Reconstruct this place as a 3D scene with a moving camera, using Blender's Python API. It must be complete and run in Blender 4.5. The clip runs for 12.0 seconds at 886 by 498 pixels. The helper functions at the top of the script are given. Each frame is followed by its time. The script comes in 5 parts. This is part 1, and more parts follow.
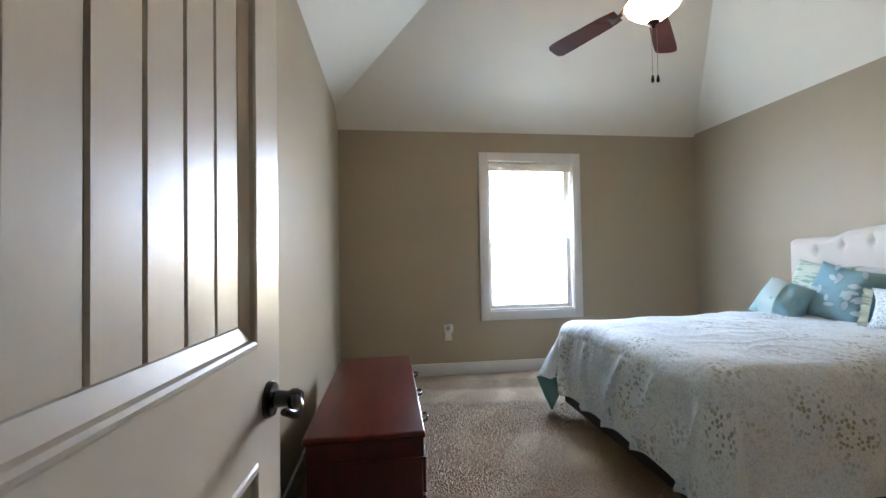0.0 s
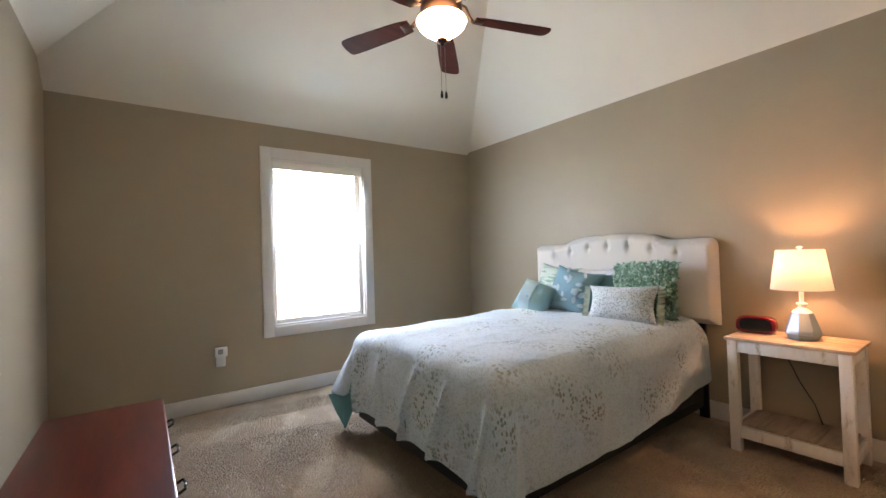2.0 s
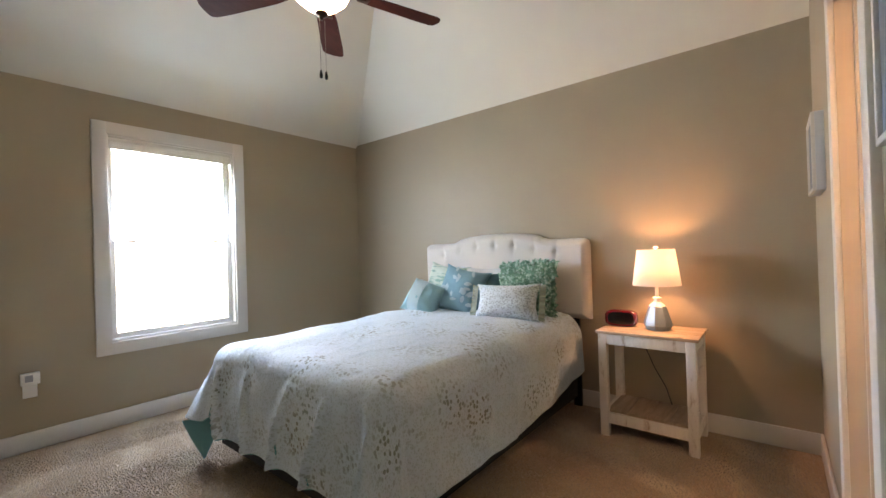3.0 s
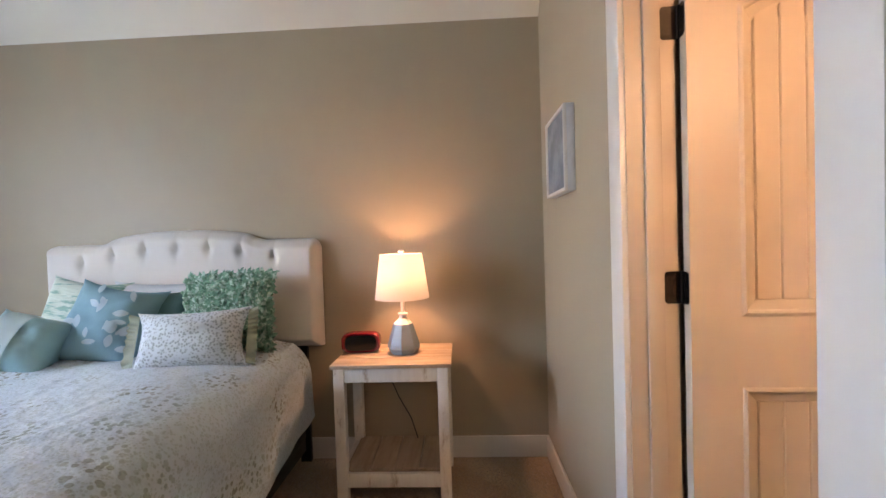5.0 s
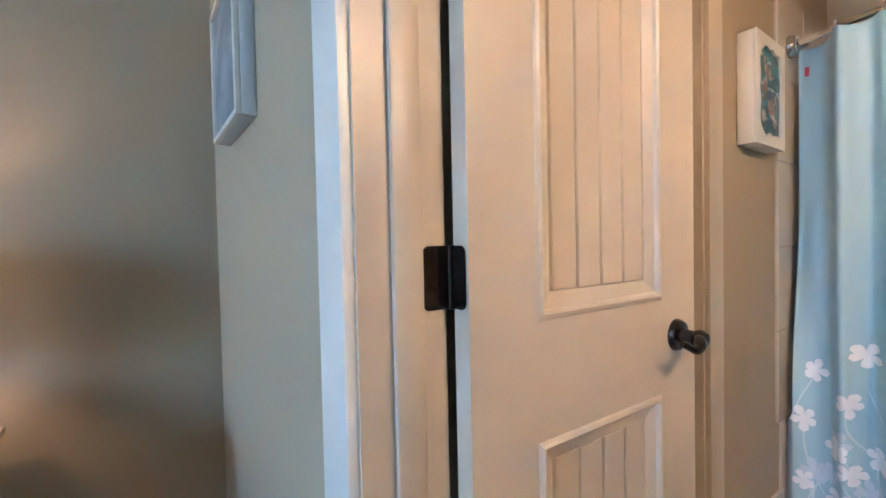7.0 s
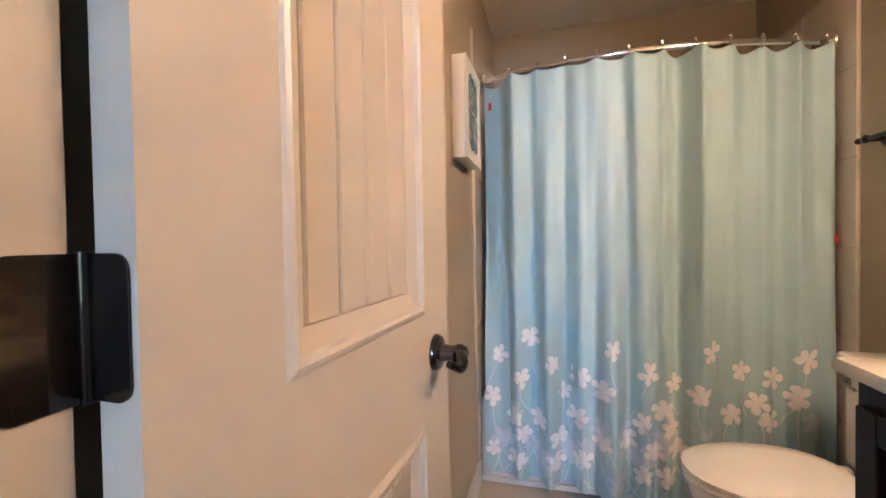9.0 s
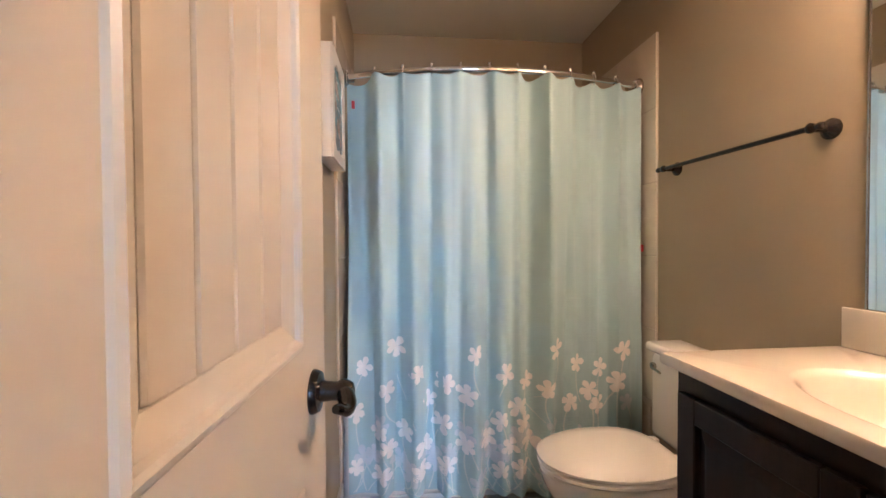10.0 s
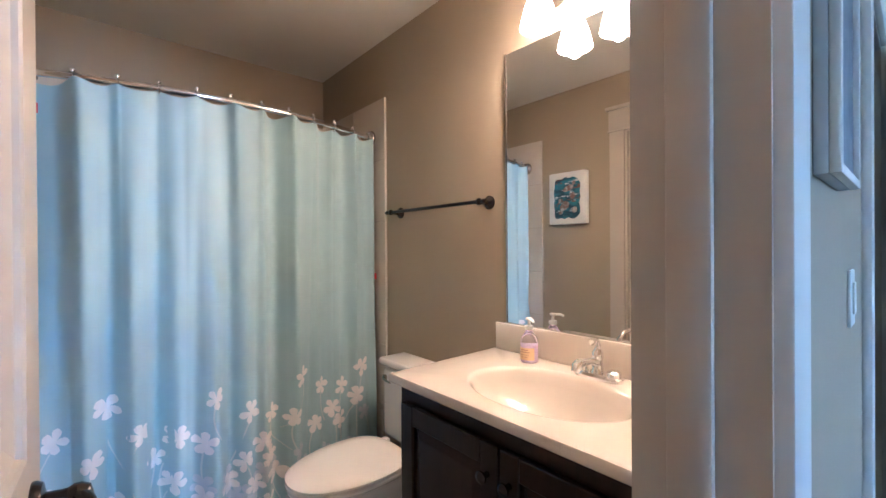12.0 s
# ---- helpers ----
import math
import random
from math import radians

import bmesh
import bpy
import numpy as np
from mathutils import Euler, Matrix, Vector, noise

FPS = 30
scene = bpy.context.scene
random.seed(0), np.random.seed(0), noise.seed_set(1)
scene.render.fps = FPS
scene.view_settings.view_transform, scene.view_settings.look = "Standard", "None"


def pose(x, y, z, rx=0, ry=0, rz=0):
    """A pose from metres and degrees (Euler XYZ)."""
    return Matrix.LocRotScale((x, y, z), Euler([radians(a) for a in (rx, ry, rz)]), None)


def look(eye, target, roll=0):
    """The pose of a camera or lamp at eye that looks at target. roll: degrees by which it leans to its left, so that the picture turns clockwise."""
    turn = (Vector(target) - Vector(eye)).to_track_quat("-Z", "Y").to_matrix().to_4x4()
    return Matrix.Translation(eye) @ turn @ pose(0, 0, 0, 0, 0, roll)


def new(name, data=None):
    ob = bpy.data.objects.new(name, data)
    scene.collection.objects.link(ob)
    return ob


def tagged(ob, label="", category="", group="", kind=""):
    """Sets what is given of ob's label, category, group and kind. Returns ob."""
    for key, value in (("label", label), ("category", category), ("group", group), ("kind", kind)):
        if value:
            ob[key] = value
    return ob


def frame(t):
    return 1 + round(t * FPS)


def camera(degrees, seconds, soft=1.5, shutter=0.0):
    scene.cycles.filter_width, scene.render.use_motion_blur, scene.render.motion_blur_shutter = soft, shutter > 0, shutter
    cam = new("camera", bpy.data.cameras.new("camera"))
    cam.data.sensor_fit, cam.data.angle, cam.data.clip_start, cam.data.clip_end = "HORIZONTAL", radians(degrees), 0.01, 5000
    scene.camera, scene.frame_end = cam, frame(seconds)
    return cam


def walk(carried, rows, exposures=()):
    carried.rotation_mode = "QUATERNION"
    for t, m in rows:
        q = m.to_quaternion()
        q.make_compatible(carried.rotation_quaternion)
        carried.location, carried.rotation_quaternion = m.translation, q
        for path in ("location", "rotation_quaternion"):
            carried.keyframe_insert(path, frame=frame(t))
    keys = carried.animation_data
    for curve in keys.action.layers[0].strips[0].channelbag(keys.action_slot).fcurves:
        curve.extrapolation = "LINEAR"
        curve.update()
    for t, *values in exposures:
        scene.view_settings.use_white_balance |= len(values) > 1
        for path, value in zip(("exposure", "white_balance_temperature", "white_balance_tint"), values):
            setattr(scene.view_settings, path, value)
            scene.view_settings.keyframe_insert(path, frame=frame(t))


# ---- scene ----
cam = camera(94.2, 12.0)
PATH = [
    (0, (0.514, 0.272, 1.173), (0.769, 2.255, 1.219), -1.0),
    (0.5, (0.494, 0.387, 1.193), (0.973, 2.329, 1.239), -1.2),
    (1, (0.5, 0.442, 1.197), (1.213, 2.311, 1.244), -1.5),
    (1.5, (0.517, 0.461, 1.214), (1.471, 2.218, 1.251), -1.6),
    (2, (0.564, 0.470, 1.215), (1.743, 2.085, 1.25), -1.8),
    (2.5, (0.619, 0.508, 1.223), (1.995, 1.959, 1.245), -1.8),
    (3, (0.71, 0.568, 1.221), (2.262, 1.829, 1.231), -1.8),
    (3.2, (0.76, 0.610, 1.23), (2.377, 1.787, 1.23), -1.8),
    (4.8, (1.391, 0.872, 1.26), (3.377, 1.103, 1.216), -1.8),
    (5.2, (1.596, 0.849, 1.253), (3.594, 0.789, 1.205), -1.8),
    (5.5, (1.732, 0.827, 1.258), (3.712, 0.545, 1.205), -1.8),
    (6, (1.924, 0.766, 1.23), (3.827, 0.152, 1.175), -1.7),
    (6.5, (2.076, 0.704, 1.206), (3.853, -0.213, 1.155), -1.4),
    (7, (2.193, 0.608, 1.157), (3.81, -0.567, 1.11), -1.2),
    (7.5, (2.245, 0.537, 1.121), (3.664, -0.872, 1.074), -0.8),
    (7.7, (2.261, 0.511, 1.109), (3.59, -0.983, 1.066), -1.0),
    (9.5, (2.432, 0.409, 1.169), (2.579, -1.585, 1.128), -0.6),
    (10.5, (2.494, 0.325, 1.186), (1.969, -1.604, 1.153), -0.3),
    (11, (2.529, 0.330, 1.214), (1.723, -1.500, 1.189), -0.3),
    (11.3, (2.542, 0.364, 1.235), (1.583, -1.392, 1.219), -0.4),
    (12, (2.54, 0.488, 1.29), (1.23, -1.023, 1.283), -0.4),
]
EXPOSURES = [(0.0, 5.95, 7900, 25), (0.7, 5.87, 8000, 26), (1.5, 5.95, 8700, 30), (3.0, 5.9, 8800, 29), (5.0, 5.75, 8000, 30), (6.0, 5.75, 6700, 22), (7.0, 5.83, 5600, 11), (9.5, 5.85, 5900, 16), (11.0, 5.87, 5150, 13), (12.0, 5.87, 4850, 13)]
walk(cam, [(t, look(eye, target, roll)) for t, eye, target, roll in PATH], EXPOSURES)

# ---- world and lights ----
WORLD, SUN, SKYLIGHT, TABLE_BULB, FAN_BULB, VANITY_GLASS, VANITY_BULB = 0.15, 4.0, 1.35, 0.20, 0.36, 0.97, 0.135
world = bpy.data.worlds.new("world")
scene.world = world
world.use_nodes = True
wn = world.node_tree
sky = wn.nodes.new("ShaderNodeTexSky")
sky.sky_type, sky.sun_disc = "NISHITA", False
sky.sun_elevation, sky.sun_rotation = radians(48), radians(200)
wn.links.new(sky.outputs[0], wn.nodes["Background"].inputs[0])
wn.nodes["Background"].inputs[1].default_value = WORLD
sun = new("sun", bpy.data.lights.new("sun", "SUN"))
sun.data.energy, sun.data.angle, sun.data.color = SUN, radians(0.5), (1.0, 0.95, 0.88)
sun.matrix_world = look((-6, -14, 18), (0, 0, 0))


def bulb(name, place, watts, color, radius):
    ob = new(name, bpy.data.lights.new(name, "POINT"))
    ob.data.energy, ob.data.color, ob.data.shadow_soft_size = watts, color, radius
    ob.location = place
    return ob


pane_light = new("window_sky_light", bpy.data.lights.new("window_sky_light", "AREA"))
pane_light.data.shape, pane_light.data.size, pane_light.data.size_y = "RECTANGLE", 0.83, 0.76
pane_light.data.energy, pane_light.data.color = SKYLIGHT, (0.40, 0.66, 1.0)
pane_light.matrix_world = pose(1.97, 4.47, 1.685, -72, 0, 0)
for lamp_y in (-0.32, -0.157, 0.006):
    bulb("vanity_bulb", (1.419, lamp_y, 1.992), VANITY_BULB, (1.0, 0.65, 0.39), 0.022)
bulb("table_lamp_bulb", (3.625, 1.178, 1.105), TABLE_BULB, (1.0, 0.58, 0.34), 0.03)


# ---- materials ----
def nodes_of(name):
    m = bpy.data.materials.new(name)
    m.use_nodes = True
    nt = m.node_tree
    return m, nt, nt.nodes["Principled BSDF"]


def mix_color(nt, fac, a, b, mode="MIX"):
    n = nt.nodes.new("ShaderNodeMix")
    n.data_type, n.blend_type = "RGBA", mode
    for i, v in ((0, fac), (6, a), (7, b)):
        if isinstance(v, (int, float)):
            n.inputs[i].default_value = v
        elif isinstance(v, tuple):
            n.inputs[i].default_value = (*v[:3], 1)
        else:
            nt.links.new(v, n.inputs[i])
    return n.outputs[2]


def coords(nt, kind="Object", scale=(1, 1, 1), rot=(0, 0, 0)):
    tc = nt.nodes.new("ShaderNodeTexCoord")
    mp = nt.nodes.new("ShaderNodeMapping")
    mp.inputs["Scale"].default_value = scale
    mp.inputs["Rotation"].default_value = rot
    nt.links.new(tc.outputs[kind], mp.inputs[0])
    return mp.outputs[0]


def noise_tex(nt, vec, scale, detail=4, rough=0.55):
    n = nt.nodes.new("ShaderNodeTexNoise")
    n.inputs["Scale"].default_value, n.inputs["Detail"].default_value = scale, detail
    n.inputs["Roughness"].default_value = rough
    nt.links.new(vec, n.inputs["Vector"])
    return n.outputs["Fac"]


def ramp(nt, fac, lo, hi, a=0.0, b=1.0):
    n = nt.nodes.new("ShaderNodeMapRange")
    for i, v in ((1, lo), (2, hi), (3, a), (4, b)):
        n.inputs[i].default_value = v
    nt.links.new(fac, n.inputs[0])
    return n.outputs[0]


def bump(nt, p, height, strength, distance):
    n = nt.nodes.new("ShaderNodeBump")
    n.inputs["Strength"].default_value, n.inputs["Distance"].default_value = strength, distance
    nt.links.new(height, n.inputs["Height"])
    nt.links.new(n.outputs[0], p.inputs["Normal"])


def paint(name, color, rough=0.5, vary=0.08, grain=180, relief=0.15, depth=0.001, metal=0.0, coat=0.0, big=1.3, spec=0.5):
    m, nt, p = nodes_of(name)
    v = coords(nt)
    large = noise_tex(nt, v, big, 3)
    fine = noise_tex(nt, v, grain, 3)
    dark = tuple(c * (1 - vary) for c in color)
    light = tuple(min(1, c * (1 + vary)) for c in color)
    c = mix_color(nt, large, dark, light)
    c = mix_color(nt, ramp(nt, fine, 0.3, 0.7, 0, vary * 2), c, dark)
    nt.links.new(c, p.inputs["Base Color"])
    nt.links.new(ramp(nt, large, 0.3, 0.7, rough * 0.92, min(1, rough * 1.08)), p.inputs["Roughness"])
    p.inputs["Metallic"].default_value = metal
    p.inputs["Coat Weight"].default_value = coat
    p.inputs["Specular IOR Level"].default_value = spec
    if relief:
        bump(nt, p, fine, relief, depth)
    return m


def wood(name, a, b, rough=0.4, axis="x", scale=6.0, coat=0.0, relief=0.2, spec=0.5):
    m, nt, p = nodes_of(name)
    st = {"x": (0.12, 1, 1), "y": (1, 0.12, 1), "z": (1, 1, 0.12)}[axis]
    v = coords(nt, scale=st)
    info = nt.nodes.new("ShaderNodeObjectInfo")
    add = nt.nodes.new("ShaderNodeVectorMath")
    add.operation = "ADD"
    nt.links.new(v, add.inputs[0])
    nt.links.new(info.outputs["Random"], add.inputs[1])
    v = add.outputs[0]
    g1 = noise_tex(nt, v, scale * 4, 8, 0.7)
    g2 = noise_tex(nt, v, scale * 28, 4, 0.6)
    c = mix_color(nt, ramp(nt, g1, 0.35, 0.68), a, b)
    c = mix_color(nt, ramp(nt, g2, 0.45, 0.75, 0, 0.35), c, a)
    nt.links.new(c, p.inputs["Base Color"])
    p.inputs["Roughness"].default_value = rough
    p.inputs["Coat Weight"].default_value = coat
    p.inputs["Coat Roughness"].default_value = 0.12
    p.inputs["Specular IOR Level"].default_value = spec
    bump(nt, p, g2, relief, 0.0006)
    return m


M_WALL = paint("wall_paint", (0.355, 0.295, 0.210), 0.50, 0.05, 90, 0.22, 0.0012, spec=0.28)
M_CEIL = paint("ceiling_paint", (0.70, 0.67, 0.58), 0.8, 0.03, 60, 0.25, 0.0015)
M_TRIM = paint("white_trim", (0.62, 0.60, 0.56), 0.32, 0.03, 120, 0.06, 0.0006)
M_DOOR = paint("door_paint", (0.445, 0.395, 0.325), 0.36, 0.03, 140, 0.08, 0.0005, spec=0.34)
M_BLACK = paint("oil_rubbed_bronze", (0.016, 0.012, 0.010), 0.20, 0.3, 60, 0.06, 0.0004, metal=0.5, coat=0.4)
M_CHROME = paint("chrome", (0.82, 0.82, 0.84), 0.1, 0.03, 60, 0.0, metal=1.0)
M_NICKEL = paint("brushed_nickel", (0.45, 0.41, 0.36), 0.25, 0.1, 60, 0.05, metal=1.0)
M_PORCELAIN = paint("porcelain", (0.82, 0.79, 0.74), 0.12, 0.02, 30, 0.0, coat=0.5)
M_COUNTER = paint("cultured_marble", (0.63, 0.58, 0.50), 0.16, 0.04, 25, 0.0, coat=0.4, big=5)
M_CABINET = wood("espresso_wood", (0.009, 0.0045, 0.003), (0.026, 0.012, 0.007), 0.38, "z", 5, 0.0, spec=0.22)
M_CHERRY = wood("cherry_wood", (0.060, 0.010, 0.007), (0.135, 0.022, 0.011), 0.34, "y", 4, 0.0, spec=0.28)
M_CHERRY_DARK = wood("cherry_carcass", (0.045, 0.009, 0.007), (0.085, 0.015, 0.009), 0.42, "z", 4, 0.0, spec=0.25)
M_BLADE = wood("blade_wood", (0.040, 0.008, 0.005), (0.075, 0.016, 0.009), 0.6, "x", 6, 0.0, spec=0.06)
M_FANMETAL = paint("fan_metal", (0.05, 0.028, 0.018), 0.35, 0.2, 60, 0.05, metal=0.8)
M_PINE = wood("pine_plank", (0.38, 0.26, 0.165), (0.60, 0.46, 0.33), 0.55, "y", 5)
M_GREYPINE = wood("weathered_plank", (0.22, 0.16, 0.11), (0.38, 0.30, 0.22), 0.65, "x", 5)
M_TILE = paint("wall_tile", (0.60, 0.54, 0.45), 0.22, 0.08, 30, 0.05, big=6)
M_FLOORTILE = paint("floor_tile", (0.42, 0.34, 0.25), 0.35, 0.14, 40, 0.1, big=7)
M_GROUT = paint("grout", (0.45, 0.40, 0.33), 0.9, 0.1, 200, 0.3)
M_TUB = paint("tub_enamel", (0.70, 0.68, 0.64), 0.15, 0.02, 30, 0.0, coat=0.4)
M_METALFRAME = paint("bed_frame_steel", (0.012, 0.012, 0.013), 0.5, 0.2, 100, 0.1, metal=0.4)
M_BOX = paint("box_spring_cloth", (0.03, 0.03, 0.032), 0.9, 0.2, 300, 0.3)
M_TEAL = paint("teal_lining", (0.10, 0.30, 0.30), 0.85, 0.12, 500, 0.4)
M_PLASTIC = paint("white_plastic", (0.72, 0.70, 0.64), 0.35, 0.02, 90, 0.0)
M_RED = paint("red_plastic", (0.17, 0.007, 0.012), 0.25, 0.1, 60, 0.0, coat=0.4)
M_CORAL = paint("coral_tag", (0.65, 0.06, 0.07), 0.6, 0.1, 60, 0.0)
M_DARKSCREEN = paint("dark_screen", (0.006, 0.004, 0.004), 0.15, 0.1, 60, 0.0)
M_CORD = paint("brown_cord", (0.03, 0.022, 0.016), 0.5, 0.1, 60, 0.0)


def glowing(name, color, strength):
    m, nt, p = nodes_of(name)
    p.inputs["Base Color"].default_value = (0.8, 0.76, 0.68, 1)
    p.inputs["Emission Color"].default_value = (*color, 1)
    p.inputs["Emission Strength"].default_value = strength
    p.inputs["Roughness"].default_value = 0.3
    return m


M_FANGLASS = glowing("lit_frosted_glass", (1.0, 0.72, 0.45), FAN_BULB)
M_VANGLASS = glowing("lit_vanity_glass", (1.0, 0.63, 0.37), VANITY_GLASS)


def shade_cloth():
    m, nt, p = nodes_of("linen_shade")
    out = nt.nodes["Material Output"]
    tr = nt.nodes.new("ShaderNodeBsdfTranslucent")
    tr.inputs[0].default_value = (0.60, 0.58, 0.56, 1)
    p.inputs["Base Color"].default_value = (0.75, 0.72, 0.67, 1)
    p.inputs["Roughness"].default_value = 0.9
    mx = nt.nodes.new("ShaderNodeMixShader")
    mx.inputs[0].default_value = 0.5
    nt.links.new(p.outputs[0], mx.inputs[1])
    nt.links.new(tr.outputs[0], mx.inputs[2])
    nt.links.new(mx.outputs[0], out.inputs[0])
    bump(nt, p, noise_tex(nt, coords(nt, scale=(1, 1, 1)), 500, 2), 0.3, 0.0006)
    return m


M_SHADE = shade_cloth()


def glass(name, color=(1, 1, 1), rough=0.0):
    m, nt, p = nodes_of(name)
    p.inputs["Base Color"].default_value = (*color, 1)
    p.inputs["Transmission Weight"].default_value = 1.0
    p.inputs["Roughness"].default_value = rough
    p.inputs["IOR"].default_value = 1.45
    return m


M_GLASS = glass("window_glass")
M_SOAP = glass("soap_bottle", (0.97, 0.93, 0.98), 0.02)
M_MIRROR = paint("mirror_silver", (0.86, 0.87, 0.86), 0.0, 0.0, 10, 0.0, metal=1.0)
M_MIRROR.node_tree.nodes["Principled BSDF"].inputs["Roughness"].default_value = 0.004
for link in list(M_MIRROR.node_tree.links):
    if link.to_socket.name == "Roughness":
        M_MIRROR.node_tree.links.remove(link)


def carpet_material():
    m, nt, p = nodes_of("carpet")
    v = coords(nt)
    tuft = noise_tex(nt, v, 75, 4, 0.75)
    mid = noise_tex(nt, v, 22, 5, 0.65)
    w = nt.nodes.new("ShaderNodeTexWave")
    w.inputs["Scale"].default_value, w.inputs["Distortion"].default_value = 0.55, 6.0
    w.inputs["Detail"].default_value = 3
    nt.links.new(v, w.inputs["Vector"])
    c = mix_color(nt, ramp(nt, tuft, 0.36, 0.64), (0.19, 0.13, 0.086), (0.40, 0.295, 0.20))
    c = mix_color(nt, ramp(nt, mid, 0.35, 0.7, 0, 0.45), c, (0.15, 0.10, 0.065))
    c = mix_color(nt, ramp(nt, w.outputs["Fac"], 0.55, 0.95, 0, 0.25), c, (0.36, 0.28, 0.20))
    nt.links.new(c, p.inputs["Base Color"])
    p.inputs["Roughness"].default_value = 0.95
    p.inputs["Sheen Weight"].default_value = 0.25
    bump(nt, p, tuft, 1.0, 0.012)
    return m


M_CARPET = carpet_material()


def duvet_material():
    m, nt, p = nodes_of("duvet_print")
    uv = nt.nodes.new("ShaderNodeUVMap")
    big = nt.nodes.new("ShaderNodeTexVoronoi")
    big.inputs["Scale"].default_value = 4.0
    big.inputs["Randomness"].default_value = 0.75
    nt.links.new(uv.outputs[0], big.inputs["Vector"])
    dots = nt.nodes.new("ShaderNodeTexVoronoi")
    dots.inputs["Scale"].default_value = 42
    nt.links.new(uv.outputs[0], dots.inputs["Vector"])
    small = nt.nodes.new("ShaderNodeTexVoronoi")
    small.inputs["Scale"].default_value = 95
    nt.links.new(uv.outputs[0], small.inputs["Vector"])
    tint = nt.nodes.new("ShaderNodeTexVoronoi")
    tint.inputs["Scale"].default_value = 4.0
    tint.inputs["Randomness"].default_value = 0.75
    nt.links.new(uv.outputs[0], tint.inputs["Vector"])
    ring = ramp(nt, big.outputs["Distance"], 0.28, 0.55, 1, 0.12)
    dot = ramp(nt, dots.outputs["Distance"], 0.34, 0.42, 1, 0)
    mul = nt.nodes.new("ShaderNodeMath")
    mul.operation = "MULTIPLY"
    nt.links.new(ring, mul.inputs[0])
    nt.links.new(dot, mul.inputs[1])
    sdot = ramp(nt, small.outputs["Distance"], 0.28, 0.44, 0.75, 0)
    hue = mix_color(nt, tint.outputs["Color"], (0.21, 0.215, 0.165), (0.22, 0.29, 0.27))
    base = mix_color(nt, sdot, (0.52, 0.625, 0.68), (0.35, 0.44, 0.44))
    c = mix_color(nt, mul.outputs[0], base, hue)
    nt.links.new(c, p.inputs["Base Color"])
    p.inputs["Roughness"].default_value = 0.75
    p.inputs["Sheen Weight"].default_value = 0.2
    wr = noise_tex(nt, coords(nt), 11, 6, 0.6)
    bump(nt, p, wr, 0.5, 0.022)
    return m


M_DUVET = duvet_material()


def two_tone(name, a, b, scale=30, lo=0.3, hi=0.42, relief=0.4, rough=0.75, tex="VORONOI", stretch=(1, 1, 1)):
    m, nt, p = nodes_of(name)
    v = coords(nt, scale=stretch)
    if tex == "VORONOI":
        n = nt.nodes.new("ShaderNodeTexVoronoi")
        n.inputs["Scale"].default_value = scale
        nt.links.new(v, n.inputs["Vector"])
        f = n.outputs["Distance"]
    else:
        f = noise_tex(nt, v, scale, 3)
    c = mix_color(nt, ramp(nt, f, lo, hi), b, a)
    nt.links.new(c, p.inputs["Base Color"])
    p.inputs["Roughness"].default_value = rough
    p.inputs["Sheen Weight"].default_value = 0.3
    bump(nt, p, noise_tex(nt, v, 14, 5), relief, 0.012)
    return m


M_PRINT = two_tone("spotted_cotton", (0.55, 0.62, 0.65), (0.28, 0.33, 0.32), 85, 0.28, 0.55)
M_BLUE = paint("blue_leaf_cotton", (0.17, 0.35, 0.41), 0.8, 0.15, 400, 0.4, big=12)
M_SILK = paint("aqua_silk", (0.24, 0.47, 0.50), 0.35, 0.15, 300, 0.2, big=9)
M_SILKWHITE = paint("pale_silk", (0.42, 0.58, 0.60), 0.4, 0.1, 300, 0.2, big=9)
M_STRIPE = two_tone("striped_green", (0.52, 0.60, 0.50), (0.20, 0.38, 0.30), 9, 0.42, 0.5, tex="NOISE", stretch=(1, 1, 5))
M_SHAG = paint("shaggy_green", (0.20, 0.42, 0.30), 0.8, 0.35, 200, 0.4, big=20)
M_SHAGLIGHT = paint("shaggy_pale", (0.44, 0.64, 0.52), 0.8, 0.3, 200, 0.4, big=20)
M_DARKTEAL = paint("dark_teal", (0.04, 0.13, 0.13), 0.7, 0.15, 300, 0.3)
M_SAGE = paint("sage_cotton", (0.36, 0.40, 0.31), 0.8, 0.12, 300, 0.3)
M_SHEET = paint("white_sheet", (0.62, 0.65, 0.66), 0.8, 0.05, 400, 0.3)
M_LINEN = paint("cream_linen", (0.62, 0.58, 0.53), 0.85, 0.06, 700, 0.5, 0.0008)
M_LEAF = paint("pale_leaf_print", (0.40, 0.54, 0.58), 0.8, 0.05, 400, 0.2)
M_CURTAIN = paint("aqua_curtain", (0.37, 0.525, 0.565), 0.6, 0.05, 500, 0.25, 0.0006)
M_FLOWER = paint("flower_print", (0.84, 0.81, 0.79), 0.65, 0.12, 60, 0.0, big=30)
M_FAINT = paint("faint_flower_print", (0.56, 0.62, 0.66), 0.65, 0.15, 60, 0.0, big=30)
M_STEM = paint("stem_print", (0.58, 0.65, 0.64), 0.65, 0.08, 60, 0.0)
M_LAMPBASE = paint("glazed_blue_ceramic", (0.17, 0.235, 0.29), 0.35, 0.1, 40, 0.1, coat=0.2, big=12)
M_LAMPTOP = paint("white_glaze", (0.66, 0.62, 0.57), 0.35, 0.06, 40, 0.1)


